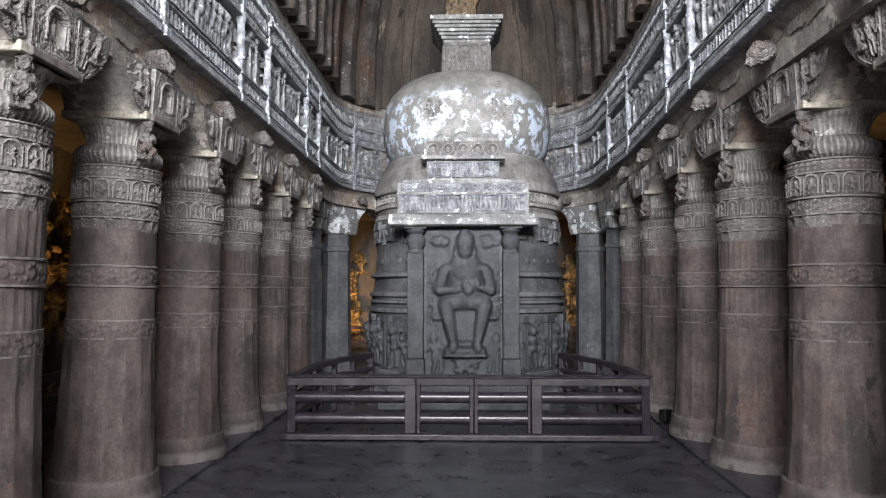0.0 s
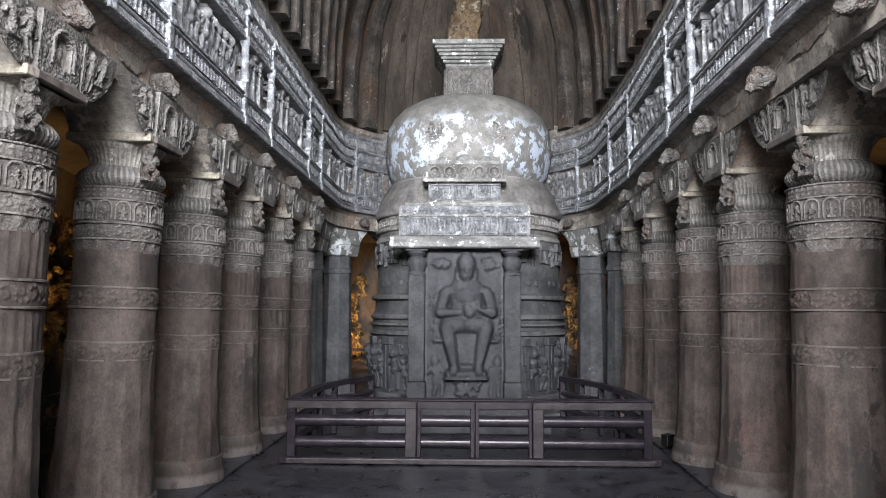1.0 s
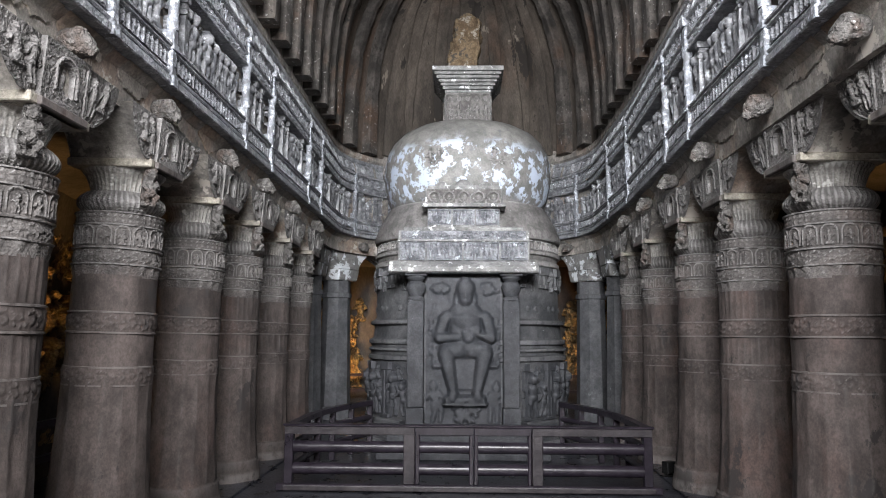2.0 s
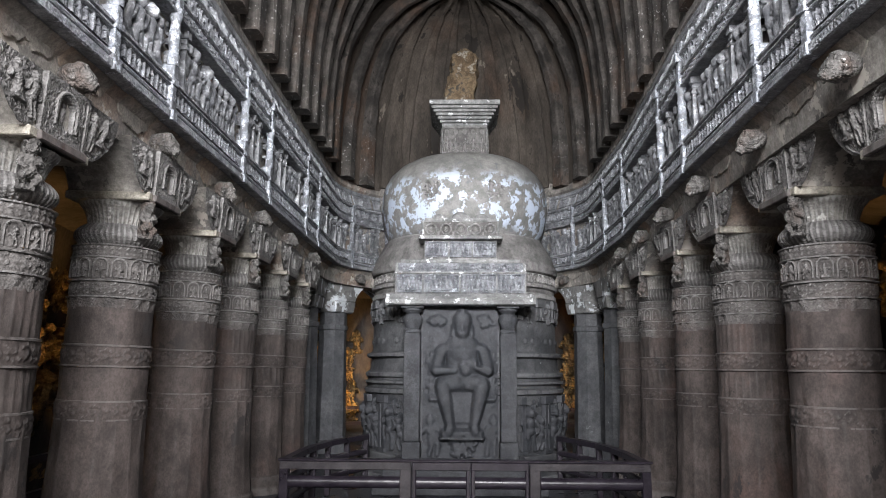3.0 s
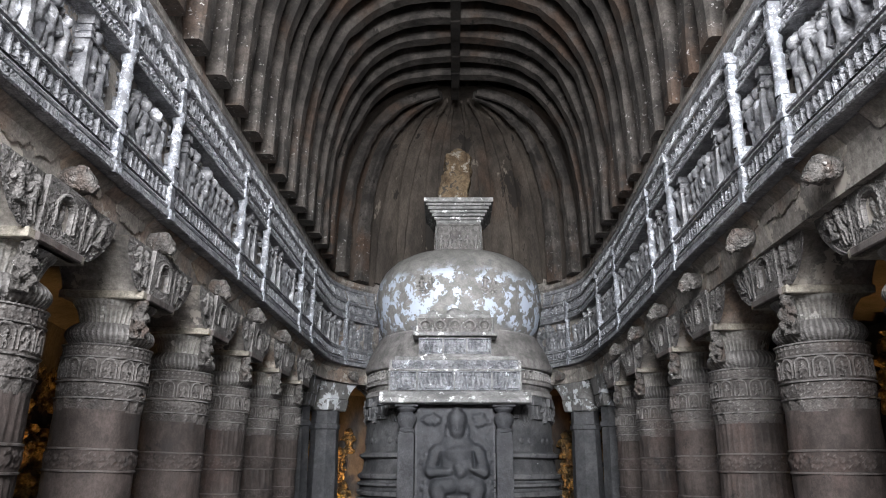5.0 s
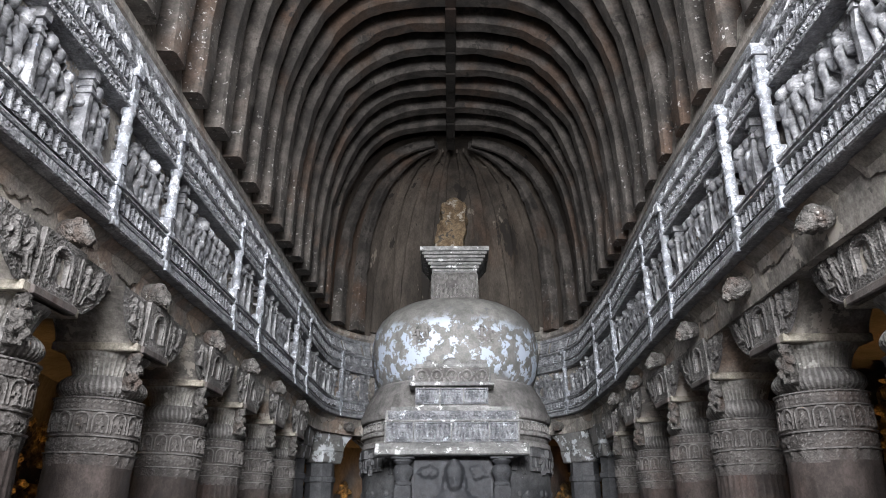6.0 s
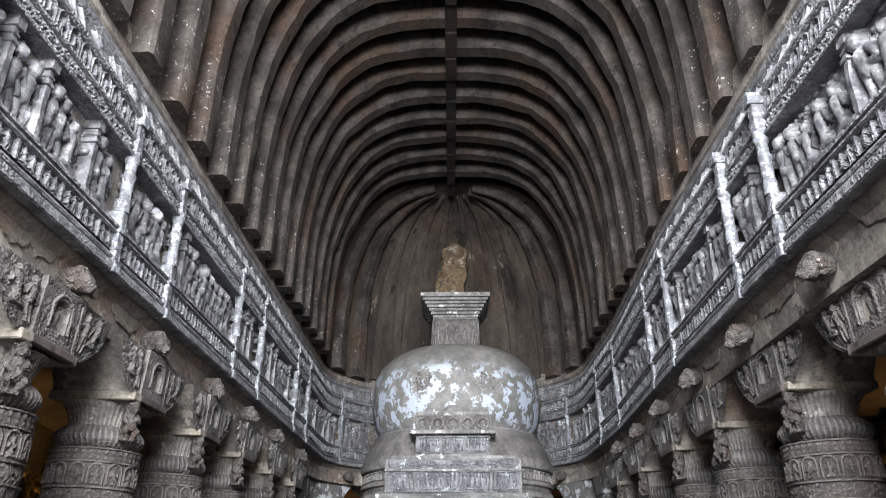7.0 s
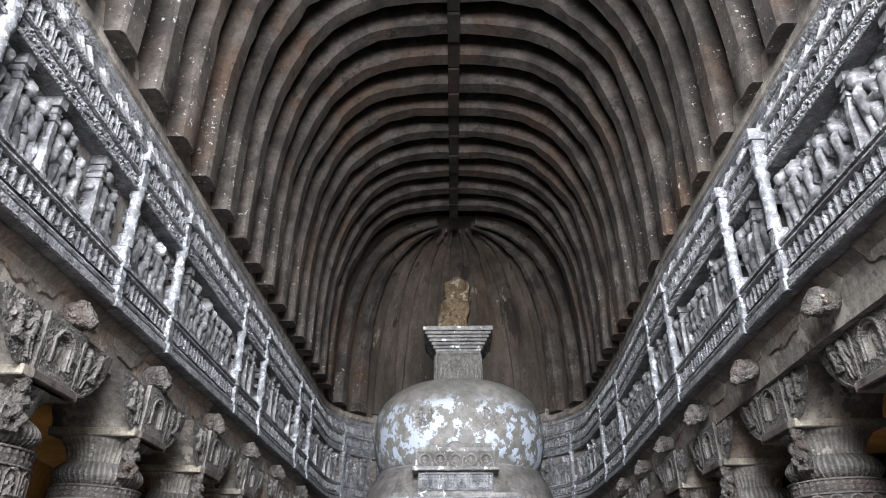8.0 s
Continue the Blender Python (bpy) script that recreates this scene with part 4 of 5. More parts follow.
# lower figures between pilasters, upper pilasters with rosettes
for k, (a0, a1) in enumerate(((-1.4, -0.84), (-1.96, -1.4), (-2.52, -1.96), (-3.0, -2.52), (0.84, 1.4), (1.4, 1.96), (1.96, 2.52), (2.52, 3.0))):
    w = a1 - a0
    rg = random.Random(300 + k)
    U, V = field(w, 0.86, 0.012)
    H = np.zeros_like(U)
    carve_figure(H, U, V, w * 0.34, 0.05, 0.64, rg, halo=True)
    carve_figure(H, U, V, w * 0.72, 0.05, 0.5, rg, halo=True)
    carve_figure(H, U, V, w * 0.5, 0.58, 0.22, rg, seated=True)
    for x in (0.045, w - 0.045):
        H[np.abs(U - x) < 0.04] = 0.06
        H[(np.abs(U - x) < 0.055) & (V > 0.74)] = 0.075
        H[(np.abs(U - x) < 0.055) & (V < 0.06)] = 0.075
    cap(H, U, V, (w * 0.15, 0.05), (w * 0.16, 0.2), 0.05, 0.06, 0.01)
    part("figure_panel", height_sheet(rough(H, U, V, 0.002, 16, k), on_drum(lambda v: 1.655), a0, a1, 0.48, 1.34), STATUE, stupa)
    U, V = field(w, 0.82, 0.012)
    H = np.zeros_like(U)
    for x in (0.06, w - 0.06):
        H[(np.abs(U - x) < 0.04) & (V > 0.46)] = 0.035
        H[(np.abs(U - x) < 0.065) & (V > 0.68)] = 0.06
        H[(np.abs(U - x) < 0.06) & (np.abs(V - 0.5) < 0.03)] = 0.06
    cap(H, U, V, (w * 0.35, 0.14), (w * 0.35, 0.141), 0.055, 0.055, 0, 0.5)
    cap(H, U, V, (w * 0.65, 0.14), (w * 0.65, 0.141), 0.055, 0.055, 0, 0.5)
    carve_figure(H, U, V, w / 2, 0.42, 0.32, rg, halo=True)
    H = np.minimum(H, 0.07)
    part("pilaster_panel", height_sheet(rough(H, U, V, 0.002, 16, k + 9), on_drum(lambda v: 1.575 - 0.01 * (v - 2.06)), a0, a1, 2.06, 2.88), DRUM, stupa)
U, V, H = arches(6.0, 0.15, 0.016, 40, 77, 0.03)
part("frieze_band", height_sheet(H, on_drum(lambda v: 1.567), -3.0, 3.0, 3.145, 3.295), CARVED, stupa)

# square top with stepped slabs
sh = Shape()
sh.box(-0.4, 0.4, -0.4, 0.4, 5.42, 6.02, 0.01)
part("neck_block", sh, SLAB, stupa, "carved square block", smooth=False)
for face in range(4):
    rg = random.Random(500 + face)
    U, V = field(0.78, 0.38, 0.012)
    H = np.zeros_like(U)
    for i in range(5):
        carve_figure(H, U, V, 0.08 + 0.155 * i, 0.02, 0.2, rg, seated=i % 2 == 1)
        cap(H, U, V, (0.08 + 0.155 * i, 0.31), (0.081 + 0.155 * i, 0.31), 0.05, 0.05, 0, 0.5)
    H = edged(np.minimum(H, 0.03), U, V, 0.78, 0.38, 0.014, 0.02)
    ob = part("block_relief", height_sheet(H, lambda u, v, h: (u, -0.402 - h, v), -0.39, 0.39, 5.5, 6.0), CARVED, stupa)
    ob.rotation_euler = (0, 0, radians(90 * face))
for i in range(7):
    q = 0.405 + 0.036 * i
    z = 6.02 + 0.055 * i
    part("slab", Shape().box(-q, q, -q, q, z, z + (0.052 if i < 6 else 0.085), 0.008), SLAB, stupa, smooth=False)


def broken_block():
    """An eroded lump: broad foot, waist, leaning top."""
    sh = Shape()
    rows = []
    n, k = 48, 44
    for i in range(n):
        a = 2 * math.pi * i / n
        row = []
        for j in range(k):
            v = j / (k - 1)
            sq = 1 / max(abs(math.cos(a)), abs(math.sin(a))) ** 0.6
            r = 0.285 * sq * (1.02 - 0.12 * v - 0.05 * math.exp(-((v - 0.55) / 0.05) ** 2))
            if v > 0.55:
                r *= 0.9
            if v > 0.86:
                r *= (0.8, 0.72, 0.6, 0.4, 0.2, 0.0)[min(5, int((v - 0.86) / 0.14 * 5.99))]
            q = (math.cos(a) * 1.4, math.sin(a) * 1.4, v * 3.4)
            r *= 1 + 0.3 * noise.noise(q) + 0.14 * noise.noise((q[0] * 3, q[1] * 3, q[2] * 3)) + 0.06 * noise.noise((q[0] * 8, q[1] * 8, q[2] * 8))
            row.append((r * math.cos(a) - 0.06 + 0.06 * (v > 0.55), r * math.sin(a), 6.42 + 1.26 * v))
        rows.append(row)
    return sh.grid(rows, True)


part("broken_finial", broken_block(), ROUGHBLOCK, stupa, "eroded ochre block of a broken finial")

# flying figures on the dome
for a, seedk in ((-0.36, 1), (0.33, 2), (-1.48, 3), (1.48, 4)):
    rg = random.Random(seedk)
    U, V = field(0.5, 0.36, 0.011)
    H = np.full_like(U, -0.06)
    carve_figure(H, U, V, 0.17, 0.09, 0.24, rg, seated=True, halo=True)
    carve_figure(H, U, V, 0.33, 0.1, 0.2, rg, seated=True, halo=True)
    for k in range(26):
        q = (rg.uniform(0.06, 0.44), rg.uniform(0.04, 0.3) if k % 3 else rg.uniform(0.04, 0.1))
        if abs(q[0] - 0.25) / 0.24 + abs(q[1] - 0.15) / 0.2 < 1:
            cap(H, U, V, q, (q[0] + rg.uniform(-0.04, 0.04), q[1] + rg.uniform(-0.02, 0.03)), rg.uniform(0.02, 0.035), 0.015, 0.0)
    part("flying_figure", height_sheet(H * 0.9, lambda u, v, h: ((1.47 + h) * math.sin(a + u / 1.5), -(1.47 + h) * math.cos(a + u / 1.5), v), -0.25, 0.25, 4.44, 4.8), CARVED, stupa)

# porch in front of the drum
PY = 10.75 - SY
CX = 0.04 - SX


def pbox(name, x0, x1, y0, y1, z0, z1, material, c=0.012, label="", parent=None):
    return part(name, Shape().box(CX + x0, CX + x1, PY + y0, PY + y1, z0, z1, c), material, parent or stupa, label, smooth=False)


pbox("step", -1.25, 1.25, -0.35, 0.9, 0.0, 0.17, PLAINSTONE, 0.02)
pbox("step", -1.12, 1.12, -0.2, 0.9, 0.17, 0.34, PLAINSTONE, 0.02)
pbox("step", -0.98, 0.98, -0.1, 0.9, 0.34, 0.46, PLAINSTONE, 0.02)
pbox("back_panel", -0.62, 0.62, 0.27, 0.8, 0.44, 2.75, STATUE)
for x in (-0.72, 0.72):
    pil = thing("porch_column", (CX + x, PY + 0.12, 0), "")
    pil.parent = stupa
    tagged(pil, "square stone porch column with bulbous capital")
    sh = Shape()
    sh.box(-0.135, 0.135, -0.13, 0.2, 0.44, 0.7, 0.012).box(-0.122, 0.122, -0.118, 0.2, 0.7, 2.3, 0.02)
    part("column_shaft", sh, PLAINSTONE, pil, smooth=False)
    sh = Shape()
    sh.lathe([(0.11, 2.28), (0.13, 2.3), (0.13, 2.33), (0.1, 2.36), (0.12, 2.4), (0.145, 2.46), (0.15, 2.5), (0.13, 2.55), (0.1, 2.58), (0.13, 2.61), (0.15, 2.63), (0.15, 2.66)], 24)
    sh.box(-0.17, 0.17, -0.16, 0.2, 2.66, 2.72, 0.008)
    part("column_capital", sh, PLAINSTONE, pil)
    U, V, H = scroll(0.24, 1.1, 0.014, 31, 0.01, 0.12)
    part("column_relief", height_sheet(H, lambda u, v, h: (u, -0.119 - h, v), -0.115, 0.115, 1.2, 2.25), PLAINSTONE, pil)
pbox("entablature", -1.0, 1.0, 0.05, 1.0, 2.71, 3.36, SLAB)
# sloping eave slab
sh = Shape()
sh.grid([[(CX + x, PY + yy, z) for yy, z in ((0.12, 2.7), (-0.1, 2.7), (-0.13, 2.72), (-0.12, 2.78), (-0.02, 2.87), (0.12, 2.89))] for x in (-1.12, 1.12)])
sh.f += [tuple(range(6)), tuple(range(6, 12))]
part("eave", sh, SLAB, stupa, smooth=False)
for x0, x1 in ((-0.97, -0.58), (-0.56, -0.02), (0.0, 0.54), (0.56, 0.97)):
    rg = random.Random(int(x0 * 100) + 900)
    w = x1 - x0
    U, V = field(w, 0.28, 0.011)
    H = np.zeros_like(U)
    n = max(2, round(w / 0.075))
    for i in range(n):
        carve_figure(H, U, V, (i + 0.5) * w / n, 0.02, rg.uniform(0.2, 0.25), rg, seated=rg.random() < 0.3)
    H = edged(np.minimum(H, 0.05), U, V, w, 0.28, 0.012, 0.03)
    part("frieze_relief", height_sheet(H, lambda u, v, h: (CX + u, PY + 0.045 - h, v), x0, x1, 2.9, 3.18), GALLERY, stupa, "row of small carved figures, pale with old paint")
pbox("frieze_fillet", -1.0, 1.0, 0.0, 0.3, 3.185, 3.215, SLAB, 0.006)
U, V, H = scroll(1.9, 0.13, 0.012, 55, 0.02)
part("frieze_scroll", height_sheet(H, lambda u, v, h: (CX + u, PY + 0.045 - h, v), -0.95, 0.95, 3.22, 3.35), GALLERY, stupa)
pbox("pedestal_base", -0.92, 0.92, 0.1, 1.0, 3.36, 3.42, SLAB)
pbox("pedestal", -0.56, 0.56, 0.17, 1.0, 3.4, 3.74, SLAB)
for x0, x1 in ((-0.55, -0.19), (-0.17, 0.17), (0.19, 0.55)):
    rg = random.Random(int(x0 * 100) + 700)
    U, V = field(x1 - x0, 0.24, 0.011)
    H = np.zeros_like(U)
    for i in range(4):
        carve_figure(H, U, V, (i + 0.5) * (x1 - x0) / 4, 0.02, 0.19, rg, seated=i % 2 == 0)
    H = edged(np.minimum(H, 0.045), U, V, x1 - x0, 0.24, 0.012, 0.03)
    part("pedestal_relief", height_sheet(H, lambda u, v, h: (CX + u, PY + 0.168 - h, v), x0, x1, 3.46, 3.7), GALLERY, stupa)
pbox("pedestal_slab", -0.65, 0.65, 0.06, 1.0, 3.73, 3.79, SLAB)
pbox("niche_slab", -0.6, 0.6, 0.14, 1.0, 3.79, 4.03, SLAB)
for k in range(5):
    U, V = field(0.228, 0.22, 0.008)
    H = np.zeros_like(U)
    d = np.hypot(U - 0.114, V - 0.1)
    H[(d < 0.095) | ((V < 0.06) & (np.abs(U - 0.114) < 0.108))] = 0.022
    H[np.abs(d - 0.08) < 0.014] = 0.042
    H[d < 0.058] = 0.004
    cap(H, U, V, (0.114, 0.07), (0.114, 0.11), 0.04, 0.026, 0.004, 0.9)
    cap(H, U, V, (0.114, 0.19), (0.114, 0.21), 0.022, 0.012, 0.01, 0.8)
    H = rough(H, U, V, 0.0014, 40, k)
    part("niche_arch", height_sheet(H, lambda u, v, h: (CX + u, PY + 0.138 - h, v), -0.57 + 0.228 * k, -0.342 + 0.228 * k, 3.795, 4.015), CARVED, stupa)
pbox("top_slab", -0.56, 0.56, 0.17, 1.0, 4.03, 4.085, SLAB)
for x, r in ((-0.34, 0.11), (0.0, 0.15), (0.34, 0.11)):
    part("top_gable", Shape().ball((CX + x, PY + 0.3, 4.08), (r, 0.1, r * 0.85), 16, 10), SLAB, stupa)


# the enthroned statue, one worn mesh
def statue_sheet():
    W, Hh = 1.12, 2.2
    U, V = field(W, Hh, 0.011)
    H = np.zeros_like(U)
    c = W / 2 + 0.03
    z = lambda q: q - 0.45

    def lb(p, q, r0, r1, lift, flat=1.0):
        cap(H, U, V, (c + p[0], z(p[1])), (c + q[0], z(q[1])), r0, r1, lift, flat)

    rg = random.Random(5)
    lb((0, 2.36), (0, 2.38), 0.27, 0.27, 0.0, 0.12)
    # broad worn torso with sloping shoulders
    lb((0, 1.62), (0, 2.0), 0.2, 0.28, 0.02, 0.42)
    lb((-0.27, 2.0), (0.27, 2.0), 0.13, 0.13, 0.03, 0.6)
    lb((0, 2.04), (0, 2.14), 0.22, 0.1, 0.06, 0.5)
    for s in (-1, 1):
        lb((s * 0.31, 1.99), (s * 0.385, 1.77), 0.105, 0.085, 0.04, 0.75)
        lb((s * 0.385, 1.73), (s * 0.12, 1.79 + 0.05 * s), 0.075, 0.06, 0.1, 0.8)
        # lap and knees, then shins that close towards the feet
        lb((s * 0.1, 1.56), (s * 0.28, 1.53), 0.12, 0.12, 0.07, 0.7)
        lb((s * 0.29, 1.49), (s * 0.19, 0.98), 0.112, 0.062, 0.11, 0.8)
        lb((s * 0.18, 0.9), (s * 0.19, 0.86), 0.07, 0.07, 0.15, 0.8)
        lb((s * 0.135, 2.4), (s * 0.145, 2.26), 0.028, 0.03, 0.05)
        # throne block beside each shin with a small lion front
        side = (np.abs((U - c) * s - 0.4) < 0.085) & (np.abs(V + 0.45 - 1.31) < 0.025)
        H[side] = np.maximum(H[side], 0.075)
    seat = (np.abs(U - c) < 0.2) & (np.abs(V + 0.45 - 1.2) < 0.24)
    H[seat & (H < 0.03)] = 0.03
    lb((-0.05, 1.05), (0.07, 1.3), 0.03, 0.025, 0.02, 0.4)
    lb((0.0, 2.2), (0, 2.14), 0.075, 0.09, 0.06, 0.8)
    # head: long face, cap of curls and topknot
    lb((0, 2.43), (0, 2.31), 0.128, 0.1, 0.1, 0.9)
    lb((0, 2.49), (0, 2.47), 0.13, 0.135, 0.1, 0.9)
    lb((0, 2.61), (0, 2.6), 0.06, 0.07, 0.1, 0.9)
    lb((0, 2.39), (0, 2.34), 0.018, 0.024, 0.215, 0.8)
    for s in (-1, 1):
        lb((s * 0.02, 2.405), (s * 0.085, 2.41), 0.013, 0.01, 0.2, 0.9)
    lb((-0.03, 2.285), (0.03, 2.285), 0.014, 0.014, 0.19, 0.9)
    lb((0.02, 1.8), (0.05, 1.74), 0.075, 0.085, 0.12, 0.8)
    for k in range(15):
        lb((-0.28 + 0.04 * k, 0.8), (-0.28 + 0.04 * k, 0.85), 0.028, 0.024, 0.15)
    foot = (np.abs(U - c) < 0.33) & (np.abs(V + 0.45 - 0.745) < 0.03)
    H[foot] = 0.17
    for k in range(90):
        q = (rg.uniform(-0.24, 0.24), rg.uniform(0.48, 0.73))
        if abs(q[0]) < 0.13 + 0.32 * (q[1] - 0.5):
            lb(q, (q[0] + rg.uniform(-0.04, 0.04), q[1] + rg.uniform(-0.03, 0.03)), 0.03, 0.02, 0.05)
    for s in (-1, 1):
        G = np.zeros_like(U)
        carve_figure(G, U, V, c + s * 0.43, z(0.5), 0.56, rg, halo=True)
        carve_figure(G, U, V, c + s * 0.45, z(1.3), 0.32, rg)
        carve_figure(G, U, V, c + s * 0.46, z(1.7), 0.3, rg)
        H[:] = np.maximum(H, np.minimum(G, 0.03 + 0.15 * G))
        for k in range(26):
            a, r = rg.uniform(0, 6.3), rg.uniform(0, 1)
            q = (s * 0.37 + 0.14 * r * math.cos(a), 2.47 + 0.08 * r * math.sin(a))
            lb(q, (q[0] + rg.uniform(-0.05, 0.05), q[1] + rg.uniform(-0.03, 0.03)), rg.uniform(0.025, 0.04), 0.02, 0.02)
        for k in range(40):
            q = (s * rg.uniform(0.4, 0.54), rg.uniform(1.2, 2.3))
            lb(q, (q[0] + rg.uniform(-0.03, 0.03), q[1] + rg.uniform(-0.05, 0.05)), 0.024, 0.015, 0.0, 0.8)
    # deep hollows between the arms and the body, under the seat and beside the shins
    for s in (-1, 1):
        a = (U - c) * s
        vz = V + 0.45
        H[(vz > 1.8) & (vz < 2.03) & (a > 0.23) & (a < 0.23 + 0.06 * (2.04 - vz) / 0.2)] *= 0.3
    H = rough(H, U, V, 0.002, 14, 4)
    k = np.ones(3) / 3
    for turn in range(2):
        for way in (0, 1):
            H = np.apply_along_axis(lambda r: np.convolve(np.pad(r, 1, mode="edge"), k, "valid"), way, H)
    return height_sheet(H, lambda u, v, h: (CX + u, PY + 0.13 - h * 0.85, v), -W / 2, W / 2, 0.45, 2.65)


part("enthroned_statue", statue_sheet(), STATUE, stupa, "worn grey enthroned statue in relief")

# ---- wooden railing ----
fence = thing("railing", (0.08, 8.42, 0), "dark varnished wooden railing with a double gate before the stupa", "railing")
FH = 0.735


def fbox(name, x0, x1, y0, y1, z0, z1, material=WOOD, c=0.008, label=""):
    return part(name, Shape().box(x0, x1, y0, y1, z0, z1, c), material, fence, label, smooth=False)


def pipe(name, a, b, r=0.066):
    sh = Shape()
    a, b = Vector(a), Vector(b)
    z = (b - a).normalized()
    x = z.orthogonal().normalized()
    yv = z.cross(x)
    sh.grid([[a + (x * math.cos(t) + yv * math.sin(t)) * r, b + (x * math.cos(t) + yv * math.sin(t)) * r] for t in (2 * math.pi * i / 16 for i in range(16))], True)
    return part(name, sh, WOOD, fence)


fbox("sill_board", -2.18, 2.2, -0.08, 0.06, 0.008, 0.085)
fbox("sill_edge", -2.1, 2.12, -0.094, -0.082, 0.012, 0.07, WORN)
for x0, x1 in ((-2.1, -2.0), (2.0, 2.1)):
    fbox("end_post", x0, x1, -0.05, 0.05, 0.08, FH - 0.012)
for x0, x1, m in ((-0.73, -0.6, WORN), (-0.592, -0.545, WOOD), (0.022, 0.068, WOOD), (0.078, 0.124, WOOD), (0.69, 0.73, WOOD), (0.738, 0.86, WORN)):
    fbox("post", x0, x1, -0.052, 0.05, 0.082, FH - 0.06, m)
for x0, x1, m in ((-2.1, -0.6, WORN), (-0.592, 0.07, WOOD), (0.078, 0.732, WOOD), (0.738, 2.1, WORN)):
    fbox("top_board", x0, x1, -0.056, -0.03, FH - 0.105, FH - 0.014, m)
fbox("hand_rail", -2.12, 2.12, -0.065, 0.07, FH - 0.014, FH + 0.012)
for z in (0.49, 0.245):
    for x0, x1 in ((-2.0, -0.73), (-0.545, 0.022), (0.124, 0.69), (0.86, 2.0)):
        pipe("rail", (x0, 0, z), (x1, 0, z))
for side in (-1, 1):
    line = [(2.05, 0.0), (2.04, 0.9), (2.0, 1.4), (1.9, 1.95), (1.72, 2.5), (1.5, 3.0)]
    pts = [Vector((side * px, py, 0)) for px, py in line]
    for p, q in zip(pts[:-1], pts[1:]):
        for z, r in ((0.49, 0.045), (0.245, 0.045)):
            pipe("side_rail", p + Vector((0, 0, z)), q + Vector((0, 0, z)), r)
        d = (q - p).normalized()
        nrm = Vector((-d.y, d.x, 0)) * 0.05
        sh = Shape()
        p2, q2 = p - d * 0.012, q + d * 0.012
        vs = [w + s * nrm + Vector((0, 0, h)) for h in (FH - 0.06, FH + 0.01) for w, s in ((p2, -1), (q2, -1), (q2, 1), (p2, 1))]
        sh.add(vs, [(0, 1, 2, 3), (4, 5, 6, 7), (0, 1, 5, 4), (1, 2, 6, 5), (2, 3, 7, 6), (3, 0, 4, 7)])
        part("side_hand_rail", sh, WOOD, fence, smooth=False)
    for p in pts[1:]:
        fbox("side_post", p.x - 0.04, p.x + 0.04, p.y - 0.04, p.y + 0.04, 0.008, FH - 0.05)

# ---- floodlights in the aisles ----
def floodlight(x, y, face):
    f = thing("floodlight", (x, y, 0.034), "black floor-standing floodlight beside a pillar", "floodlight", "aisle floodlights")
    part("housing", Shape().box(-0.09, 0.09, -0.14, 0.14, 0.06, 0.3, 0.012), BLACK, f, smooth=False)
    part("stand", Shape().box(-0.12, 0.12, -0.16, 0.16, 0.0, 0.022, 0.004).box(-0.03, 0.03, -0.1, 0.1, 0.02, 0.07, 0.004), BLACK, f, smooth=False)
    for k in range(5):
        part("cooling_fin", Shape().box(0.088, 0.104, -0.12 + 0.052 * k, -0.1 + 0.052 * k, 0.08, 0.28, 0.003), BLACK, f, smooth=False)
    f.rotation_euler = (0, 0, face)
    return f


floodlight(-3.5, 5.78, 0.3)
floodlight(2.62, 9.32, 2.2).scale = (0.55, 0.55, 0.6)
WARM = (1.0, 0.55, 0.18)
for at, to, pw in (((-4.0, 6.3, 0.35), (-5.2, 6.9, 1.8), 46), ((-4.1, 9.5, 0.35), (-5.2, 10.0, 1.6), 8), ((4.1, 6.2, 0.35), (5.2, 6.6, 2.2), 30), ((-3.0, 16.3, 0.35), (-2.5, 18.0, 1.6), 30), ((3.0, 16.3, 0.35), (2.5, 18.0, 1.6), 8)):
    area_lamp("floodlight_beam", at, to, 0.2, 0.2, pw, WARM, 84)

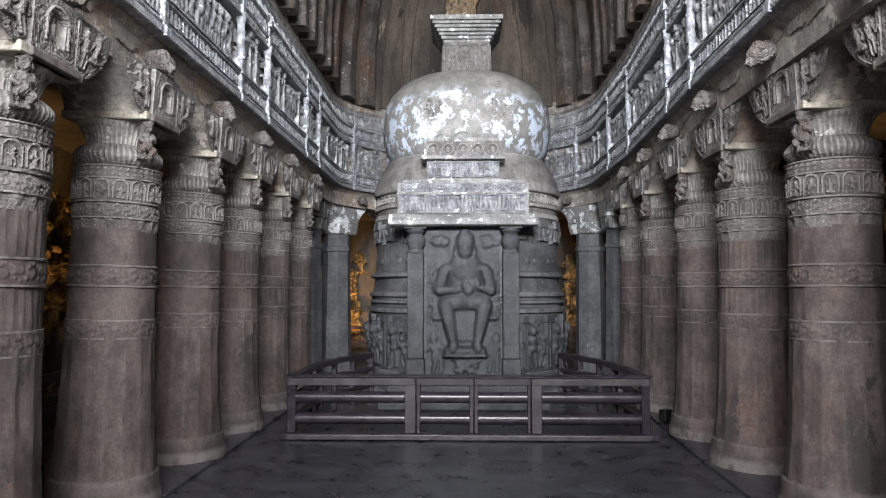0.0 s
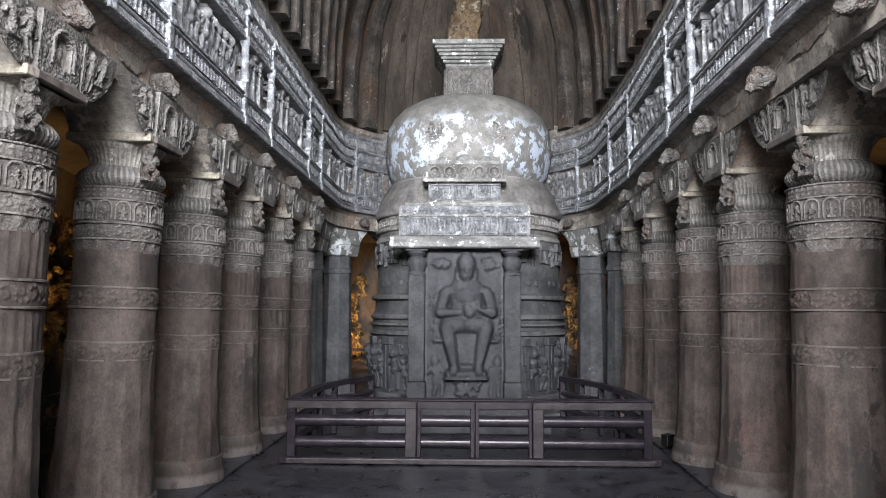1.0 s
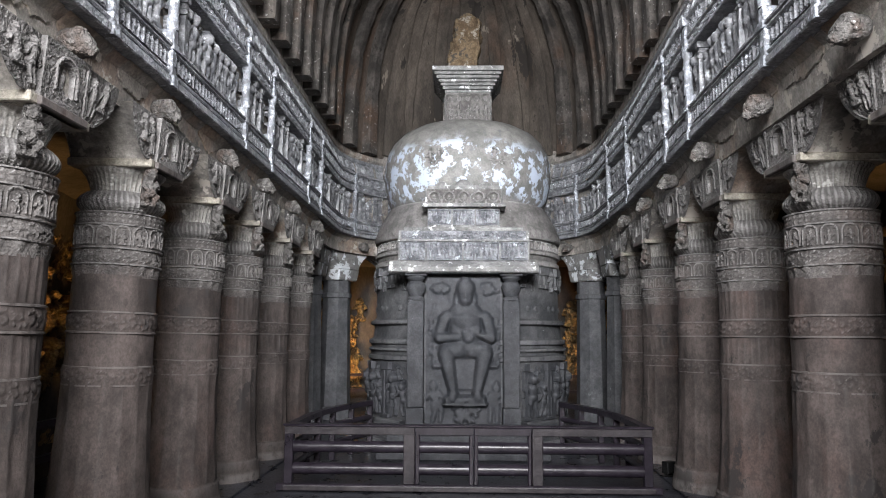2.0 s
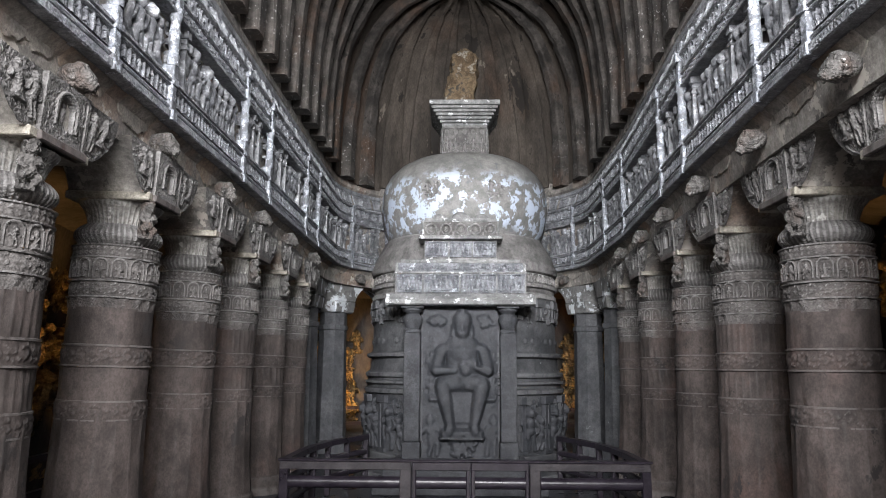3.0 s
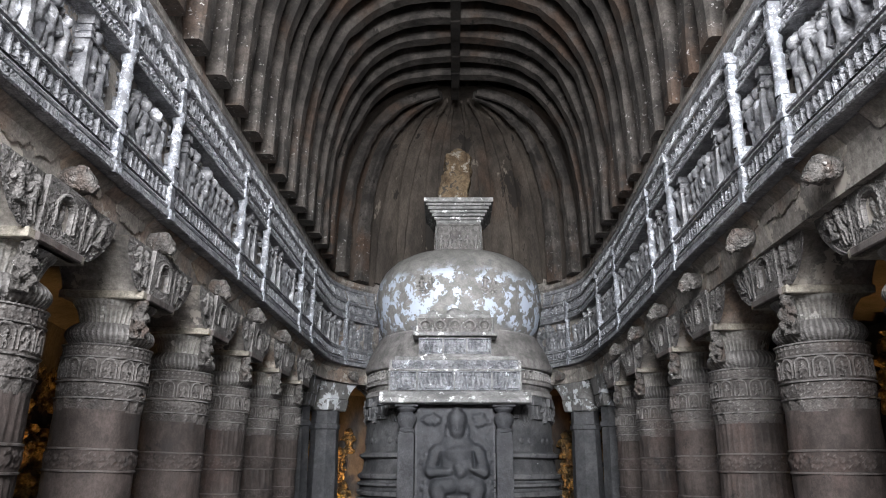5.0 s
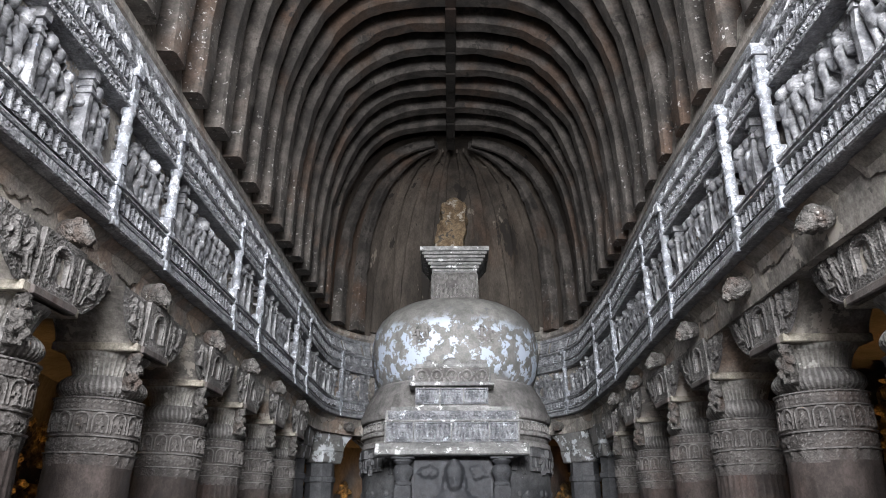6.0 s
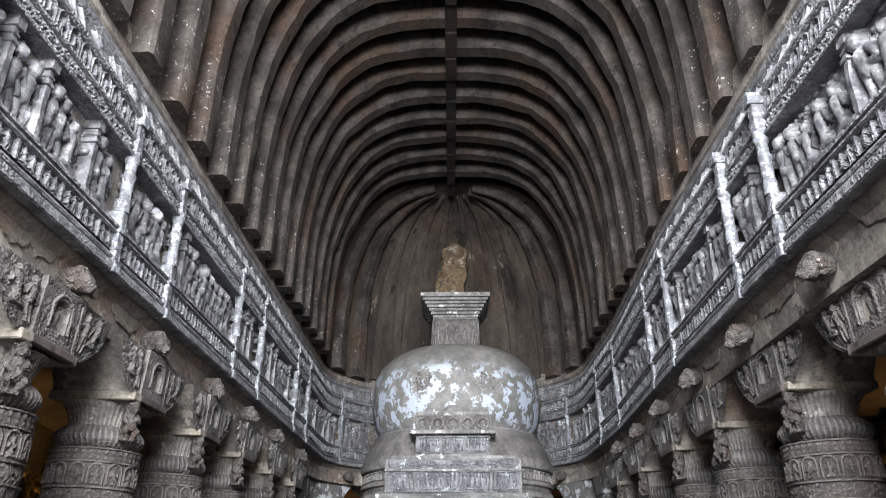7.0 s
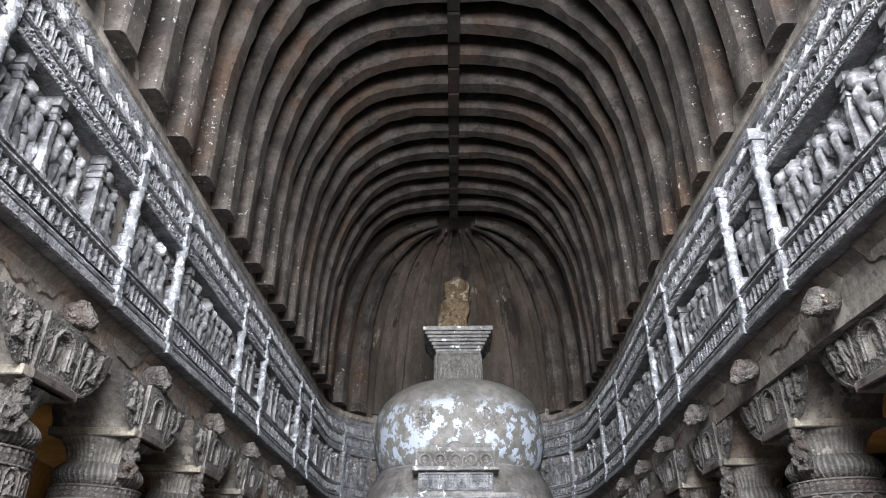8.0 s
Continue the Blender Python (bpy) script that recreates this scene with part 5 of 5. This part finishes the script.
# carved figures on the aisle wall
for j, s in enumerate([u_left(y) for y in (4.2, 5.5, 6.8, 8.1, 9.4, 10.7)] + [LS + LA * k for k in (0.3, 0.4, 0.6, 0.7)] + [u_right(y) for y in (8.0, 6.5, 5.0)]):
    rg = random.Random(800 + j)
    U, V = field(1.3, 2.9, 0.02)
    H = np.full_like(U, -0.05)
    for k in range(24):
        carve_figure(H, U, V, rg.uniform(0.1, 1.2), rg.uniform(0.05, 2.4), rg.uniform(0.3, 0.65), rg, seated=rg.random() < 0.5, halo=True)
    L = 1.3 * X / (X + AR) if LS < s < LS + LA else 1.3
    sheet_ = height_sheet(rough(H, U, V, 0.008, 8, j), lambda u, v, h: upos(u, AR - 0.05 - 1.7 * h, v), s - L / 2, s + L / 2, 0.4, 3.3)
    tagged(part("wall_relief", sheet_, OCHRE), "ochre-lit carved figures on the aisle wall", "relief", "aisle wall reliefs")


# low dark barrier along the aisle walls
barrier = thing("aisle_barrier", label="low dark wooden barrier rail along the aisle wall", category="railing")
for z in (0.42, 0.78):
    part("barrier_rail", usweep([(1.95, z), (1.95, z + 0.07), (2.02, z + 0.07), (2.02, z)], u_left(2.0), u_right(2.0), 0.5), WOOD, barrier, smooth=False)
s = u_left(2.2)
while s < u_right(2.2):
    q = upos(s, 1.985, 0.0)
    part("barrier_post", Shape().box(q[0] - 0.035, q[0] + 0.035, q[1] - 0.035, q[1] + 0.035, 0.005, 0.82, 0.006), WOOD, barrier, smooth=False)
    s += 1.5 if not LS < s < LS + LA else 0.75

# pale cable hanging in the aisle
cable = bpy.data.curves.new("cable", "CURVE")
cable.dimensions, cable.bevel_depth, cable.bevel_resolution = "3D", 0.008, 2
sp = cable.splines.new("NURBS")
pts = [(-4.3, 6.15, 3.3), (-4.28, 6.1, 2.2), (-4.25, 6.2, 1.6), (-4.3, 6.05, 1.25), (-4.2, 6.3, 0.9), (-4.15, 6.2, 0.3), (-4.0, 6.1, 0.02)]
sp.points.add(len(pts) - 1)
for q, pt in zip(sp.points, pts):
    q.co = (*pt, 1)
sp.use_endpoint_u = True
cable.materials.append(SLAB)
tagged(new("hanging_cable", cable), "thin pale electric cable hanging in the aisle", "cable")
